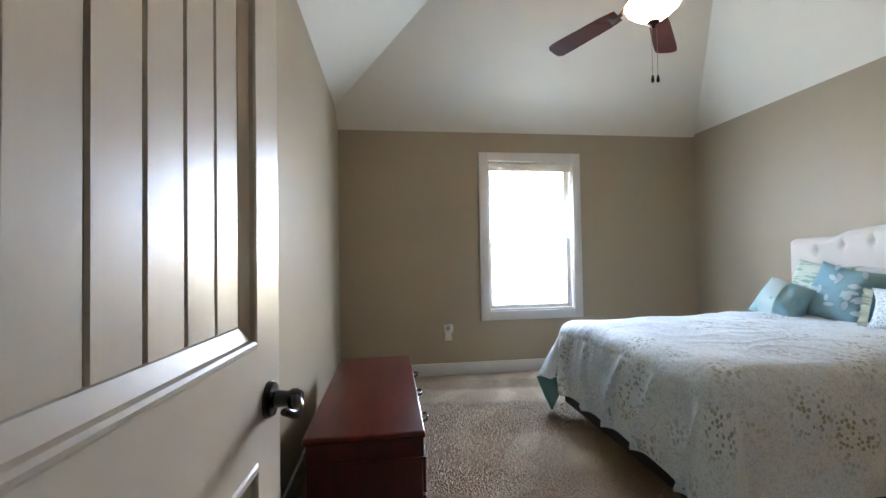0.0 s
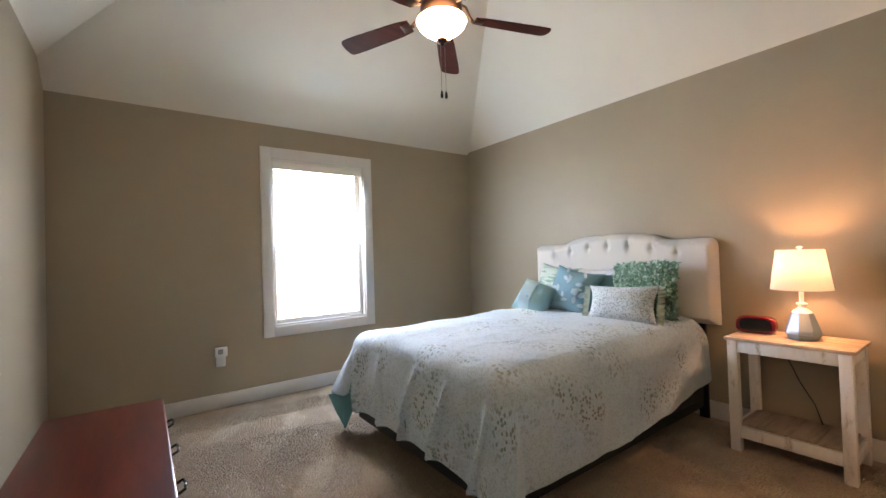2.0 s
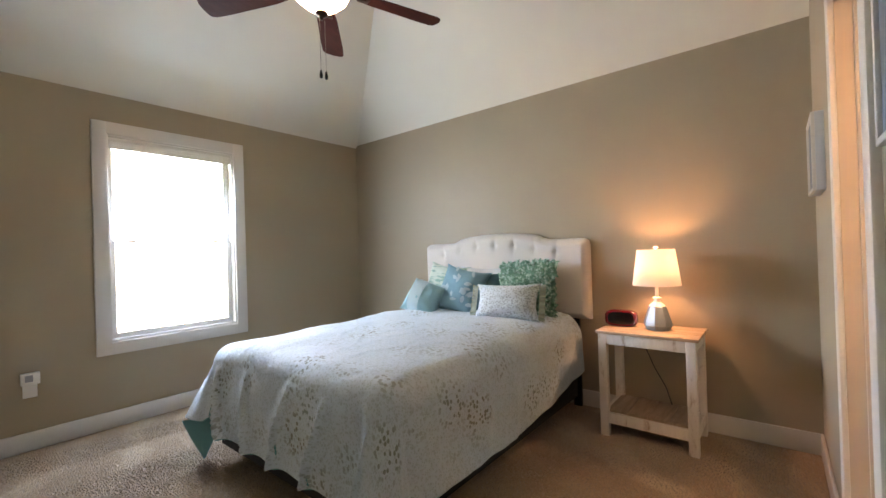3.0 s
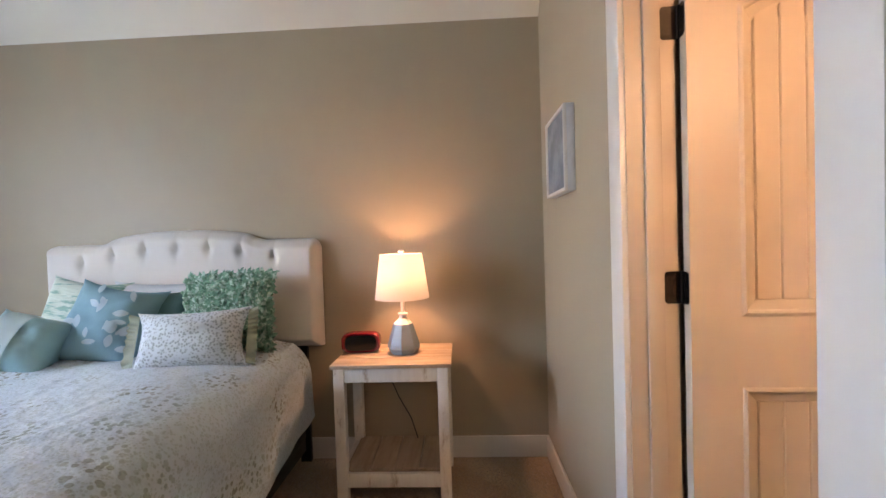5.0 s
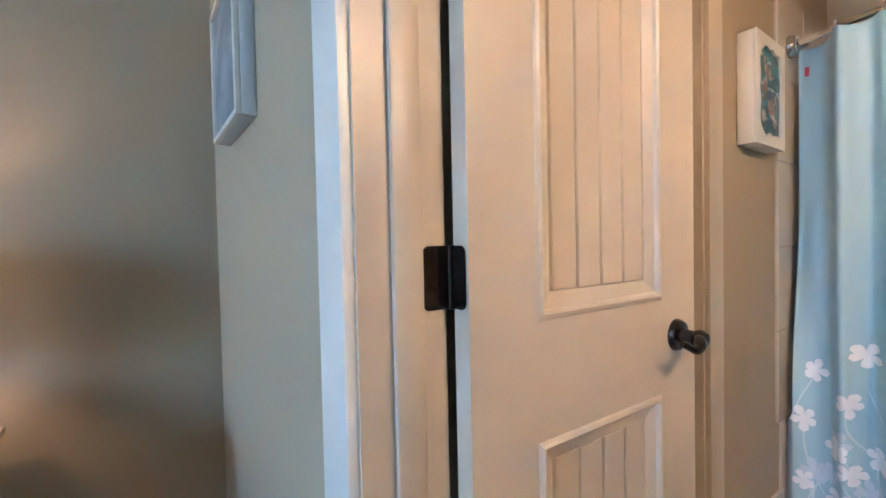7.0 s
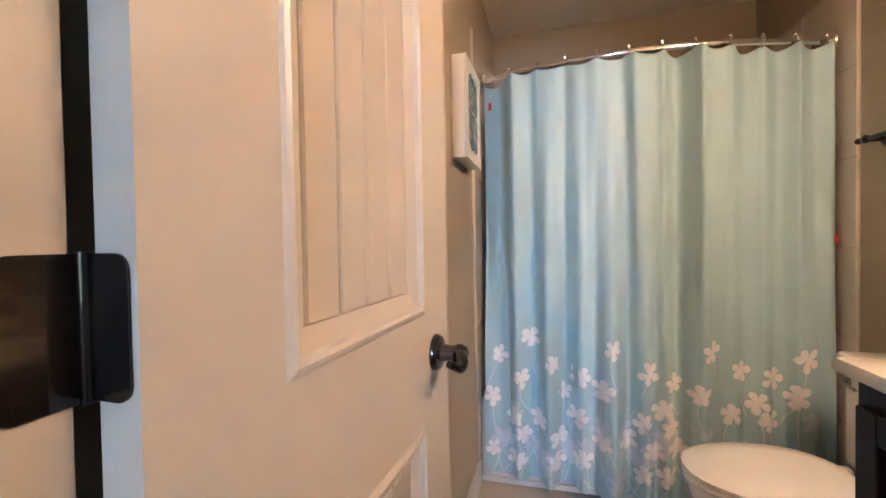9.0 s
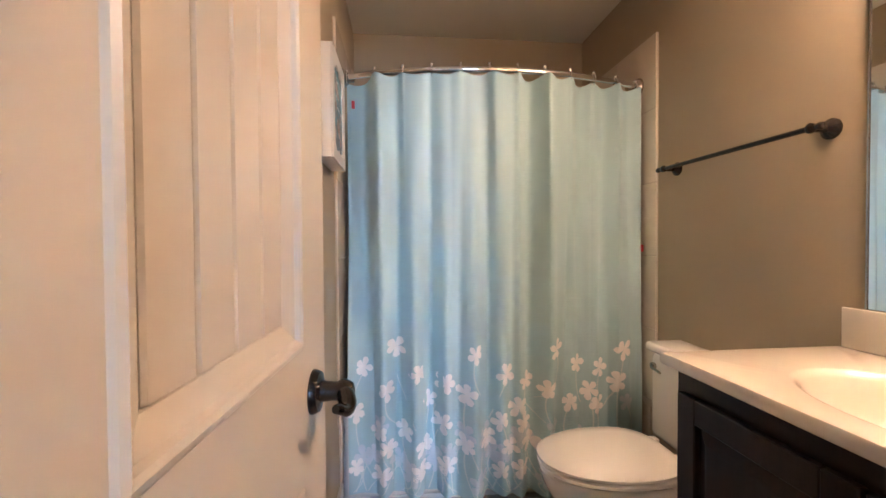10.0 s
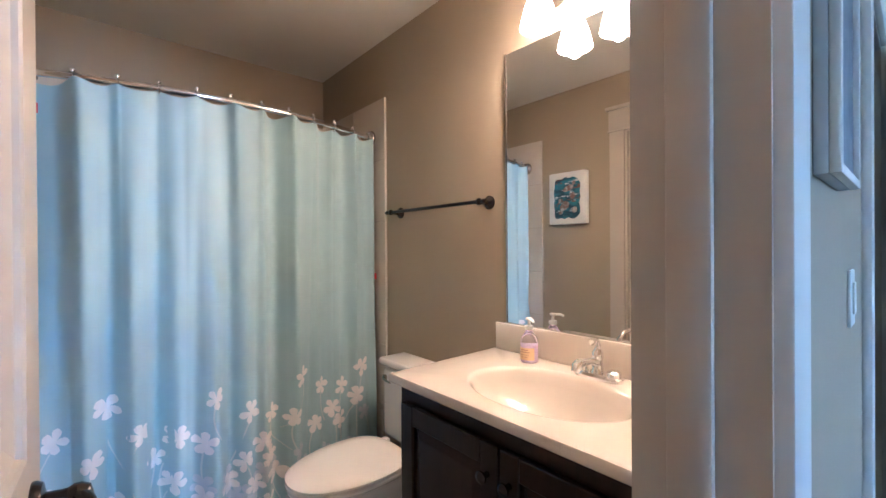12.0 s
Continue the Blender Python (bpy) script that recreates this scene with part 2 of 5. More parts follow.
def distressed():
    m, nt, p = nodes_of("distressed_white_wood")
    v = coords(nt, scale=(1, 1, 0.35))
    f = noise_tex(nt, v, 14, 8, 0.75)
    g = noise_tex(nt, coords(nt, scale=(1, 1, 0.1)), 60, 4)
    c = mix_color(nt, ramp(nt, f, 0.57, 0.68), (0.68, 0.65, 0.60), (0.36, 0.27, 0.19))
    c = mix_color(nt, ramp(nt, g, 0.4, 0.8, 0, 0.3), c, (0.50, 0.45, 0.38))
    nt.links.new(c, p.inputs["Base Color"])
    p.inputs["Roughness"].default_value = 0.6
    bump(nt, p, g, 0.4, 0.001)
    return m


M_DISTRESSED = distressed()


# ---- mesh helpers ----
def box(bm, x0, x1, y0, y1, z0, z1, bevel=0.0, seg=2):
    vs = [bm.verts.new((x, y, z)) for x in (x0, x1) for y in (y0, y1) for z in (z0, z1)]
    fs = [bm.faces.new([vs[i] for i in q]) for q in ((0, 1, 3, 2), (4, 6, 7, 5), (0, 4, 5, 1), (2, 3, 7, 6), (0, 2, 6, 4), (1, 5, 7, 3))]
    if bevel:
        es = list({e for f in fs for e in f.edges})
        bmesh.ops.bevel(bm, geom=es, offset=bevel, segments=seg, profile=0.5, affect="EDGES", clamp_overlap=True)
    return bm


def finish(name, bm, mat, smooth=False, kind=""):
    bmesh.ops.recalc_face_normals(bm, faces=bm.faces)
    # broad faces that square with the axes stay flat; rounded edges between them are smooth
    areas = sorted(f.calc_area() for f in bm.faces)
    broad = 5 * areas[len(areas) // 2]
    for f in bm.faces:
        f.smooth = smooth and not (f.calc_area() > broad and max(abs(c) for c in f.normal) > 0.9995)
    me = bpy.data.meshes.new(name)
    bm.to_mesh(me)
    bm.free()
    if smooth:
        me.set_sharp_from_angle(angle=radians(38))
    for mm in (mat if isinstance(mat, (list, tuple)) else [mat]):
        me.materials.append(mm)
    return tagged(new(name, me), kind=kind)


def part(name, bm, mat, parent, label="", smooth=True, m=None):
    if m is not None:
        bmesh.ops.transform(bm, matrix=m, verts=bm.verts)
    ob = finish(name, bm, mat, smooth)
    ob.parent = parent
    if label:
        tagged(ob, label)
    return ob


def bx(*a, **k):
    return box(bmesh.new(), *a, **k)


def thing(name, place, label, category, group="", rz=0.0):
    ob = new(name)
    ob.empty_display_size = 0.1
    ob.matrix_world = pose(*place, 0, 0, rz)
    return tagged(ob, label, category, group)


def lathe(profile, n=32, bm=None, close=True):
    bm = bm or bmesh.new()
    rings = []
    for r, z in profile:
        rings.append([bm.verts.new((r * math.cos(2 * math.pi * i / n), r * math.sin(2 * math.pi * i / n), z)) for i in range(n)])
    for a, b in zip(rings, rings[1:]):
        for i in range(n):
            bm.faces.new((a[i], a[(i + 1) % n], b[(i + 1) % n], b[i]))
    if close:
        for rr in (rings[0], rings[-1]):
            bm.faces.new(rr)
    return bm


def tube(points, r, n=10, bm=None, close=True):
    bm = bm or bmesh.new()
    pts = [Vector(p) for p in points]
    rings = []
    up = Vector((0, 0, 1))
    for i, p in enumerate(pts):
        d = (pts[min(i + 1, len(pts) - 1)] - pts[max(i - 1, 0)]).normalized()
        a = d.cross(up)
        if a.length < 0.05:
            a = d.cross(Vector((1, 0, 0)))
        a.normalize()
        b = d.cross(a)
        rr = r[i] if isinstance(r, (list, tuple)) else r
        rings.append([bm.verts.new(p + (a * math.cos(2 * math.pi * k / n) + b * math.sin(2 * math.pi * k / n)) * rr) for k in range(n)])
    for a, b in zip(rings, rings[1:]):
        for k in range(n):
            bm.faces.new((a[k], a[(k + 1) % n], b[(k + 1) % n], b[k]))
    if close:
        bm.faces.new(rings[0])
        bm.faces.new(rings[-1])
    return bm


def grid(fn, nu, nv, bm=None, uv=None):
    bm = bm or bmesh.new()
    vs = [[bm.verts.new(fn(i / nu, j / nv)) for j in range(nv + 1)] for i in range(nu + 1)]
    lay = bm.loops.layers.uv.verify() if uv else None
    for i in range(nu):
        for j in range(nv):
            f = bm.faces.new((vs[i][j], vs[i + 1][j], vs[i + 1][j + 1], vs[i][j + 1]))
            if uv:
                for lp, (a, b) in zip(f.loops, ((i, j), (i + 1, j), (i + 1, j + 1), (i, j + 1))):
                    lp[lay].uv = uv(a / nu, b / nv)
    return bm


def prism(outline, y0, y1, bm=None):
    """An outline in x and z, pushed from y0 to y1."""
    bm = bm or bmesh.new()
    a = [bm.verts.new((x, y0, z)) for x, z in outline]
    b = [bm.verts.new((x, y1, z)) for x, z in outline]
    bm.faces.new(a)
    bm.faces.new(b[::-1])
    for i in range(len(a)):
        j = (i + 1) % len(a)
        bm.faces.new((a[i], a[j], b[j], b[i]))
    return bm


# ---- the room's shell ----
XW, XE, YS, YN = 0.02, 3.85, 0.394, 4.40
BW, BE, BN, BS = 1.306, 2.735, 0.28, -2.18
N_Z, E_Z, W_Z, FLAT = 2.462, 2.488, 2.62, 3.50
N_P, E_P, W_P = 0.75, 1.2, 0.70
TOP = 3.7


def structure(name, bm, mat, smooth=False):
    return finish(name, bm, mat, smooth, "structure")


WX0, WX1, WZ0, WZ1 = 1.515, 2.425, 0.625, 2.165
b = bx(XW - 0.14, WX0, YN, YN + 0.14, 0, 2.6)
box(b, WX1, XE + 0.14, YN, YN + 0.14, 0, 2.6)
box(b, WX0, WX1, YN, YN + 0.14, 0, WZ0)
box(b, WX0, WX1, YN, YN + 0.14, WZ1, 2.6)
structure("wall_north", b, M_WALL)
structure("wall_east", bx(XE, XE + 0.14, YS - 0.135, YN, 0, 2.7), M_WALL)
structure("wall_west", bx(XW - 0.14, XW, YS - 0.135, YN, 0, 2.8), M_WALL)
D1A, D1B, D2A, D2B, DH = 0.22, 0.97, 2.031, 2.68, 2.05
b = bmesh.new()
for x0, x1, z0, z1 in ((XW, D1A, 0, DH), (D1B, D2A, 0, DH), (D2B, XE, 0, DH), (XW, XE, DH, TOP)):
    box(b, x0, x1, BN, YS, z0, z1)
structure("wall_south", b, M_WALL)
structure("wall_bath_west", bx(BW - 0.11, BW, BS, BN, 0, 2.6), M_WALL)
CD0, CD1 = -0.76, -0.10
b = bx(BE, BE + 0.12, BS, CD0, 0, 2.6)
box(b, BE, BE + 0.12, CD1, BN, 0, 2.6)
box(b, BE, BE + 0.12, CD0, CD1, DH, 2.6)
structure("wall_bath_east", b, M_WALL)
structure("wall_bath_south", bx(BW - 0.11, BE + 0.12, BS - 0.12, BS, 0, 2.6), M_WALL)
b = bx(-0.5, BW - 0.11, -1.62, -1.5, 0, 2.6)
box(b, -0.62, -0.5, -1.62, BN, 0, 2.6)
box(b, -0.5, XW - 0.14, BN, BN + 0.135, 0, 2.6)
structure("wall_hall", b, M_WALL)
structure("wall_closet", bx(BE + 0.75, BE + 0.8, -1.0, BN, 0, 2.6), M_WALL)
structure("floor_carpet", bx(-0.62, XE + 0.14, BN + 0.03, YN + 0.14, -0.1, 0), M_CARPET)
structure("floor_hall", bx(-0.62, BW - 0.11, -1.62, BN + 0.03, -0.1, 0), M_CARPET)
structure("floor_bath", bx(BW - 0.11, BE + 0.8, BS - 0.12, BN + 0.03, -0.1, 0.004), M_GROUT)
structure("ceiling_bath", bx(BW - 0.11, BE + 0.8, BS - 0.12, BN, 2.425, 2.5), M_CEIL)
structure("ceiling_hall", bx(-0.62, BW - 0.11, -1.62, BN, 2.44, 2.5), M_CEIL)


def clip(poly, f):
    out = []
    for p, q in zip(poly, poly[1:] + poly[:1]):
        a, c = f(p), f(q)
        if a <= 1e-9:
            out.append(p)
        if (a < -1e-9 and c > 1e-9) or (a > 1e-9 and c < -1e-9):
            s = a / (a - c)
            out.append((p[0] + (q[0] - p[0]) * s, p[1] + (q[1] - p[1]) * s))
    return out


slopes = [lambda p: N_Z + N_P * (YN - p[1]), lambda p: E_Z + E_P * (XE - p[0]), lambda p: W_Z + W_P * (p[0] - XW), lambda p: FLAT]
b = bmesh.new()
for i, h in enumerate(slopes):
    poly = [(XW - 0.08, YS - 0.06), (XE + 0.08, YS - 0.06), (XE + 0.08, YN + 0.08), (XW - 0.08, YN + 0.08)]
    for j, g in enumerate(slopes):
        if j != i:
            poly = clip(poly, lambda p: h(p) - g(p))
    if len(poly) > 2:
        low = [b.verts.new((x, y, h((x, y)))) for x, y in poly]
        high = [b.verts.new((x, y, h((x, y)) + 0.12)) for x, y in poly]
        b.faces.new(low)
        b.faces.new(high[::-1])
        for k in range(len(poly)):
            b.faces.new((low[k], low[(k + 1) % len(poly)], high[(k + 1) % len(poly)], high[k]))
bmesh.ops.remove_doubles(b, verts=b.verts, dist=0.0005)
structure("ceiling", b, M_CEIL)


def skirting(name, x0, x1, y0, y1, top=0.122):
    """A flat board with an eased top, along a wall."""
    return structure(name, bx(x0, x1, y0, y1, 0.0, top, bevel=0.004), M_TRIM, True)


T = 0.014
skirting("baseboard", XW + T, XE - T, YN - T, YN)
skirting("baseboard", XE - T, XE, YS + T, YN)
skirting("baseboard", XW, XW + T, YS + T, YN)
skirting("baseboard", 2.76, XE, YS, YS + T)
skirting("baseboard", 1.06, 1.95, YS, YS + T)
skirting("baseboard", BE - T, BE, -1.46, -0.86)
skirting("baseboard", BW, BW + T, -1.46, -0.60)


# ---- doorways ----
def doorway(name, x0, x1, hinge_side):
    """Jambs with stops, and casings on both faces, of an opening in the south wall."""
    b = bx(x0 - 0.015, x0 + 0.0, BN - 0.018, YS + 0.003, 0, DH - 0.015)
    box(b, x1, x1 + 0.015, BN - 0.018, YS + 0.003, 0, DH - 0.015)
    box(b, x0 - 0.015, x1 + 0.015, BN - 0.018, YS + 0.003, DH - 0.015, DH)
    structure(name + "_jamb", b, M_DOOR, False)
    b = bx(x0, x0 + 0.011, 0.304, 0.350, 0, DH - 0.015, bevel=0.004)
    box(b, x1 - 0.011, x1, 0.304, 0.350, 0, DH - 0.015, bevel=0.004)
    box(b, x0 + 0.011, x1 - 0.011, 0.304, 0.350, DH - 0.026, DH - 0.015, bevel=0.004)
    structure(name + "_stop", b, M_DOOR, True)
    for y0, y1, yc in ((YS, YS + 0.019, YS + 0.027), (BN - 0.016, BN, BN - 0.024)):
        for xa in (x0 - 0.093, x1 + 0.006):
            structure(name + "_casing", bx(xa, xa + 0.087, y0, y1, 0, DH, bevel=0.002), M_TRIM, True)
        structure(name + "_casing", bx(x0 - 0.10, x1 + 0.10, min(y0, y1), max(y0, y1), DH + 0.004, DH + 0.135, bevel=0.002), M_TRIM, True)
        lo, hi = (y0, yc) if yc > y1 else (yc, y1)
        structure(name + "_casing", bx(x0 - 0.115, x1 + 0.115, lo, hi, DH + 0.137, DH + 0.16, bevel=0.004), M_TRIM, True)


doorway("door_bedroom", 0.235, 0.955, "w")
doorway("door_bath", 2.046, 2.665, "e")
structure("threshold", bx(2.047, 2.664, BN - 0.02, BN + 0.04, 0.0, 0.009, bevel=0.003), M_NICKEL, True)


def raised_panel(b, w0, w1, z0, z1, planks, arch=0.0, side=1, t=0.035):
    """A sunk field of upright planks within a sloped moulding, on the face y = side * t / 2."""
    y = side * t / 2
    rim = 0.045

    def loop(inset, yy, lift):
        xa, xb, za, zb = w0 + inset, w1 - inset, z0 + inset, z1 - inset
        pts = [(xa, za), (xb, za)]
        n = 12 if arch else 1
        for k in range(n + 1):
            s = k / n
            pts.append((xb + (xa - xb) * s, zb + arch * 4 * s * (1 - s)))
        return [b.verts.new((px, yy, pz)) for px, pz in pts]

    steps = ((0, 0), (0.004, 0.003), (0.010, 0.005), (0.015, 0.002), (0.018, -0.004), (0.021, -0.005), (rim - 0.004, -0.012), (rim, -0.017))
    rings = [loop(inset, y + side * rise, 0) for inset, rise in steps]
    for r1, r2 in zip(rings, rings[1:]):
        for k in range(len(r1)):
            j = (k + 1) % len(r1)
            b.faces.new((r1[k], r1[j], r2[j], r2[k]) if side < 0 else (r1[j], r1[k], r2[k], r2[j]))
    return rings[0]


def panel_door(parent, w, h, arch=0.05, planks=4, stile=0.12, lo=(0.22, 0.838), up=(1.027, 1.90)):
    """A two-panel plank door. x from 0 (hinge) to w, thickness along y, both faces moulded."""
    t = 0.035
    leaf = bmesh.new()
    e = 0.0
    z_up = up[1] - (arch if arch else 0)
    # stiles and rails
    box(leaf, 0, stile, -t / 2, t / 2, 0.012, h)
    box(leaf, w - stile, w, -t / 2, t / 2, 0.012, h)
    box(leaf, stile, w - stile, -t / 2, t / 2, 0.012, lo[0])
    box(leaf, stile, w - stile, -t / 2, t / 2, lo[1], up[0])
    # top rail, cut to the arch
    n = 14
    pts = [(stile, h), (w - stile, h)]
    for k in range(n + 1):
        s = k / n
        pts.append((w - stile + (2 * stile - w) * s, z_up + arch * 4 * s * (1 - s)))
    prism(pts, -t / 2, t / 2, leaf)
    part("leaf", leaf, M_DOOR, parent, smooth=False)
    for (za, zb, ar, nm) in ((lo[0], lo[1], 0.0, "lower_panel"), (up[0], z_up, arch, "upper_panel")):
        mould = bmesh.new()
        for side in (-1, 1):
            raised_panel(mould, stile, w - stile, za, zb, planks, ar, side, t)
        pan = part(nm, mould, M_DOOR, parent, smooth=False)
        xa, xb = stile + 0.044, w - stile - 0.044
        pw = (xb - xa) / planks
        for k in range(planks):
            x0, x1 = xa + k * pw + 0.0015, xa + (k + 1) * pw - 0.0015

            def topz(x):
                s = (x - stile) / (w - 2 * stile)
                return zb - 0.044 + ar * 4 * s * (1 - s)

            m = 5
            outl = [(x0, za + 0.044), (x1, za + 0.044)] + [(x1 + (x0 - x1) * q / m, topz(x1 + (x0 - x1) * q / m)) for q in range(m + 1)]
            pl = prism(outl, -t / 2 + 0.0105, t / 2 - 0.0105)
            es = [ed for ed in pl.edges if abs(ed.verts[0].co.x - ed.verts[1].co.x) < 1e-5 and abs(ed.verts[0].co.y - ed.verts[1].co.y) < 1e-5]
            bmesh.ops.bevel(pl, geom=es, offset=0.003, segments=1, affect="EDGES")
            part("plank", pl, M_DOOR, pan, smooth=False)
        back = bx(xa, xb, -0.003, 0.003, za + 0.036, zb - 0.036)
        part("backing", back, M_DOOR, pan, smooth=False)


def knob_set(parent, x, z, lever_dir=-1):
    """A round rose and a curved lever on each face."""
    for side in (-1, 1):
        rose = lathe([(0.001, 0), (0.033, 0), (0.033, 0.004), (0.029, 0.011), (0.016, 0.014), (0.014, 0.030), (0.0145, 0.045), (0.001, 0.046)], 28)
        rot = Matrix.Translation((x, side * 0.0175, z)) @ Matrix.Rotation(-side * math.pi / 2, 4, "X")
        bmesh.ops.transform(rose, matrix=rot, verts=rose.verts)
        pts, rad = [], []
        for i in range(13):
            s = i / 12
            pts.append((x + lever_dir * (0.006 + 0.066 * s), side * (0.0175 + 0.048 + 0.010 * math.sin(s * 3.1)), z - 0.014 * math.sin(s * 4.4) * s - 0.012 * s))
            rad.append(0.0125 - 0.004 * s + 0.002 * math.sin(s * 6) if i < 12 else 0.006)
        tube(pts, rad, 12, rose)
        ball = lathe([(0.001, -0.017), (0.012, -0.014), (0.0175, -0.004), (0.0175, 0.004), (0.012, 0.014), (0.001, 0.017)], 20)
        bmesh.ops.transform(ball, matrix=Matrix.Translation((x, side * 0.0635, z)) @ Matrix.Rotation(math.pi / 2, 4, "X"), verts=ball.verts)
        me = bpy.data.meshes.new("t")
        ball.to_mesh(me)
        ball.free()
        rose.from_mesh(me)
        bpy.data.meshes.remove(me)
        part("door_handle", rose, M_BLACK, parent, "dark bronze lever on a round rose")


def hang(name, pin, heading, w, label, planks, stile, leaf_side, jamb_vec, lever_dir=-1, z=0.946, knob_x=0.0):
    """leaf_side: +1 or -1, the side of the pin's line on which the leaf's thickness lies."""
    d = thing(name, (pin[0], pin[1], 0.0), label, "door", rz=heading)
    shift = Matrix.Translation((0.004, leaf_side * 0.0215, 0))
    before = set(scene.objects)
    tmp = d
    panel_door(tmp, w, 2.03, planks=planks, stile=stile)
    knob_set(tmp, knob_x or w - 0.062, z, lever_dir)
    for o in set(scene.objects) - before:
        if o.parent == d:
            o.matrix_basis = shift @ o.matrix_basis
    jl = Matrix.Rotation(-radians(heading), 4, "Z") @ Vector((*jamb_vec, 0))
    for hz in (1.83, 1.103, 0.30):
        b = lathe([(0.001, -0.047), (0.005, -0.046), (0.005, 0.046), (0.001, 0.047)], 12)
        bmesh.ops.translate(b, verts=b.verts, vec=(0, 0, hz))
        hh = 0.045
        for L, ang, off in ((0.034, 90 * leaf_side, 0.0025), (0.047, math.degrees(math.atan2(jl[1], jl[0])), 0.0)):
            out = [(0, -hh)] + [(L - 0.011 + 0.011 * math.cos(radians(q)), -hh + 0.011 + 0.011 * math.sin(radians(q))) for q in range(-90, 1, 15)] + [(L - 0.011 + 0.011 * math.cos(radians(q)), hh - 0.011 + 0.011 * math.sin(radians(q))) for q in range(0, 91, 15)] + [(0, hh)]
            plate = prism(out, -0.001, 0.001)
            bmesh.ops.transform(plate, matrix=Matrix.Translation((off, 0, hz)) @ Matrix.Rotation(radians(ang), 4, "Z"), verts=plate.verts)
            me = bpy.data.meshes.new("t")
            plate.to_mesh(me)
            plate.free()
            b.from_mesh(me)
            bpy.data.meshes.remove(me)
        part("hinge", b, M_BLACK, d, "dark bronze butt hinge")
    return d


hang("open_bedroom_door", (0.220, 0.415), 87.0, 0.70, "cream two-panel plank door standing open against the wall", 5, 0.115, -1, (0.0, -1.0), -1, 0.925)
hang("open_bath_door", (2.664, 0.254), -93.0, 0.604, "cream two-panel plank door, open into the bathroom, with dark lever handle", 4, 0.128, -1, (0.0, 1.0), -1, 0.950, 0.530)


# ---- window ----
win = thing("window_1", ((WX0 + WX1) / 2, YN, WZ0), "white double-hung window with flat casing and a raised blind", "window")
tagged(win, kind="structure")
hw, hh = (WX1 - WX0) / 2, WZ1 - WZ0
for x0, x1, z0, z1 in ((-hw - 0.09, -hw, -0.09, hh + 0.09), (hw, hw + 0.09, -0.09, hh + 0.09), (-hw, hw, hh, hh + 0.09), (-hw, hw, -0.09, 0)):
    part("casing", bx(x0, x1, -0.02, 0, z0, z1, bevel=0.002), M_TRIM, win)
for x0, x1, z0, z1 in ((-hw, -hw + 0.012, 0, hh), (hw - 0.012, hw, 0, hh), (-hw + 0.012, hw - 0.012, hh - 0.012, hh), (-hw + 0.012, hw - 0.012, 0, 0.018)):
    part("window_frame", bx(x0, x1, 0.0, 0.14, z0, z1), M_TRIM, win)
for nm, y0, z0, z1 in (("lower_sash", 0.05, 0.018, 0.748), ("upper_sash", 0.085, 0.736, hh - 0.012)):
    b = bx(-hw + 0.012, -hw + 0.05, y0, y0 + 0.03, z0, z1, bevel=0.003)
    box(b, hw - 0.05, hw - 0.012, y0, y0 + 0.03, z0, z1, bevel=0.003)
    lo_rail, hi_rail = (0.038, 0.012) if nm == "lower_sash" else (0.012, 0.035)
    box(b, -hw + 0.05, hw - 0.05, y0, y0 + 0.03, z0, z0 + lo_rail, bevel=0.002)
    box(b, -hw + 0.05, hw - 0.05, y0, y0 + 0.03, z1 - hi_rail, z1, bevel=0.002)
    sash = part(nm, b, M_TRIM, win)
    pane = part("pane", bx(-hw + 0.05, hw - 0.05, y0 + 0.013, y0 + 0.017, z0 + lo_rail, z1 - hi_rail), M_GLASS, sash)
    pane.visible_shadow = False
for sx in (-1, 1):
    part("sash_latch", bx(sx * 0.30 - 0.028, sx * 0.30 + 0.028, 0.034, 0.0495, 0.738, 0.760, bevel=0.003), M_PLASTIC, win, "small tilt latch")
blind = thing("raised_blind", ((WX0 + WX1) / 2, YN + 0.022, WZ1 - 0.085), "white slatted blind drawn up to a stack below its head rail", "blind")
part("head_rail", bx(-hw + 0.014, hw - 0.014, -0.016, 0.018, 0.045, 0.07, bevel=0.002), M_PLASTIC, blind)
for k in range(9):
    part("slat", bx(-hw + 0.018, hw - 0.018, -0.015, 0.017, 0.0 + k * 0.005, 0.003 + k * 0.005), M_PLASTIC, blind)
part("bottom_rail", bx(-hw + 0.018, hw - 0.018, -0.014, 0.016, -0.012, -0.001, bevel=0.002), M_PLASTIC, blind)
for sx in (-1, 1):
    part("cord", tube([(sx * (hw - 0.06), -0.018, 0.05), (sx * (hw - 0.062), -0.018, -0.75)], 0.0012, 6), M_PLASTIC, blind)

# ---- outside ----
M_GRASS = paint("lawn", (0.07, 0.10, 0.035), 0.9, 0.3, 3, 0.4, 0.02, big=0.2)
M_SIDING = paint("pale_siding", (0.55, 0.55, 0.52), 0.7, 0.05, 20, 0.1)
M_SHINGLE = paint("roof_shingles", (0.12, 0.12, 0.12), 0.9, 0.2, 5, 0.2)
M_PANE = paint("dark_pane", (0.05, 0.07, 0.08), 0.08, 0.1, 3, 0.0)
M_FENCE = paint("fence_boards", (0.40, 0.36, 0.30), 0.8, 0.15, 8, 0.2)
structure("ground", bx(-400, 400, YN + 0.14, 600, -3.4, -3.0), M_GRASS)
house = thing("neighbour_house", (4.5, 28.0, -3.0), "pale two-storey siding house across the lawn with a dark shingle roof", "house")
part("wall", bx(-7, 7, 0, 9, 0, 5.4), M_SIDING, house)
b = bmesh.new()
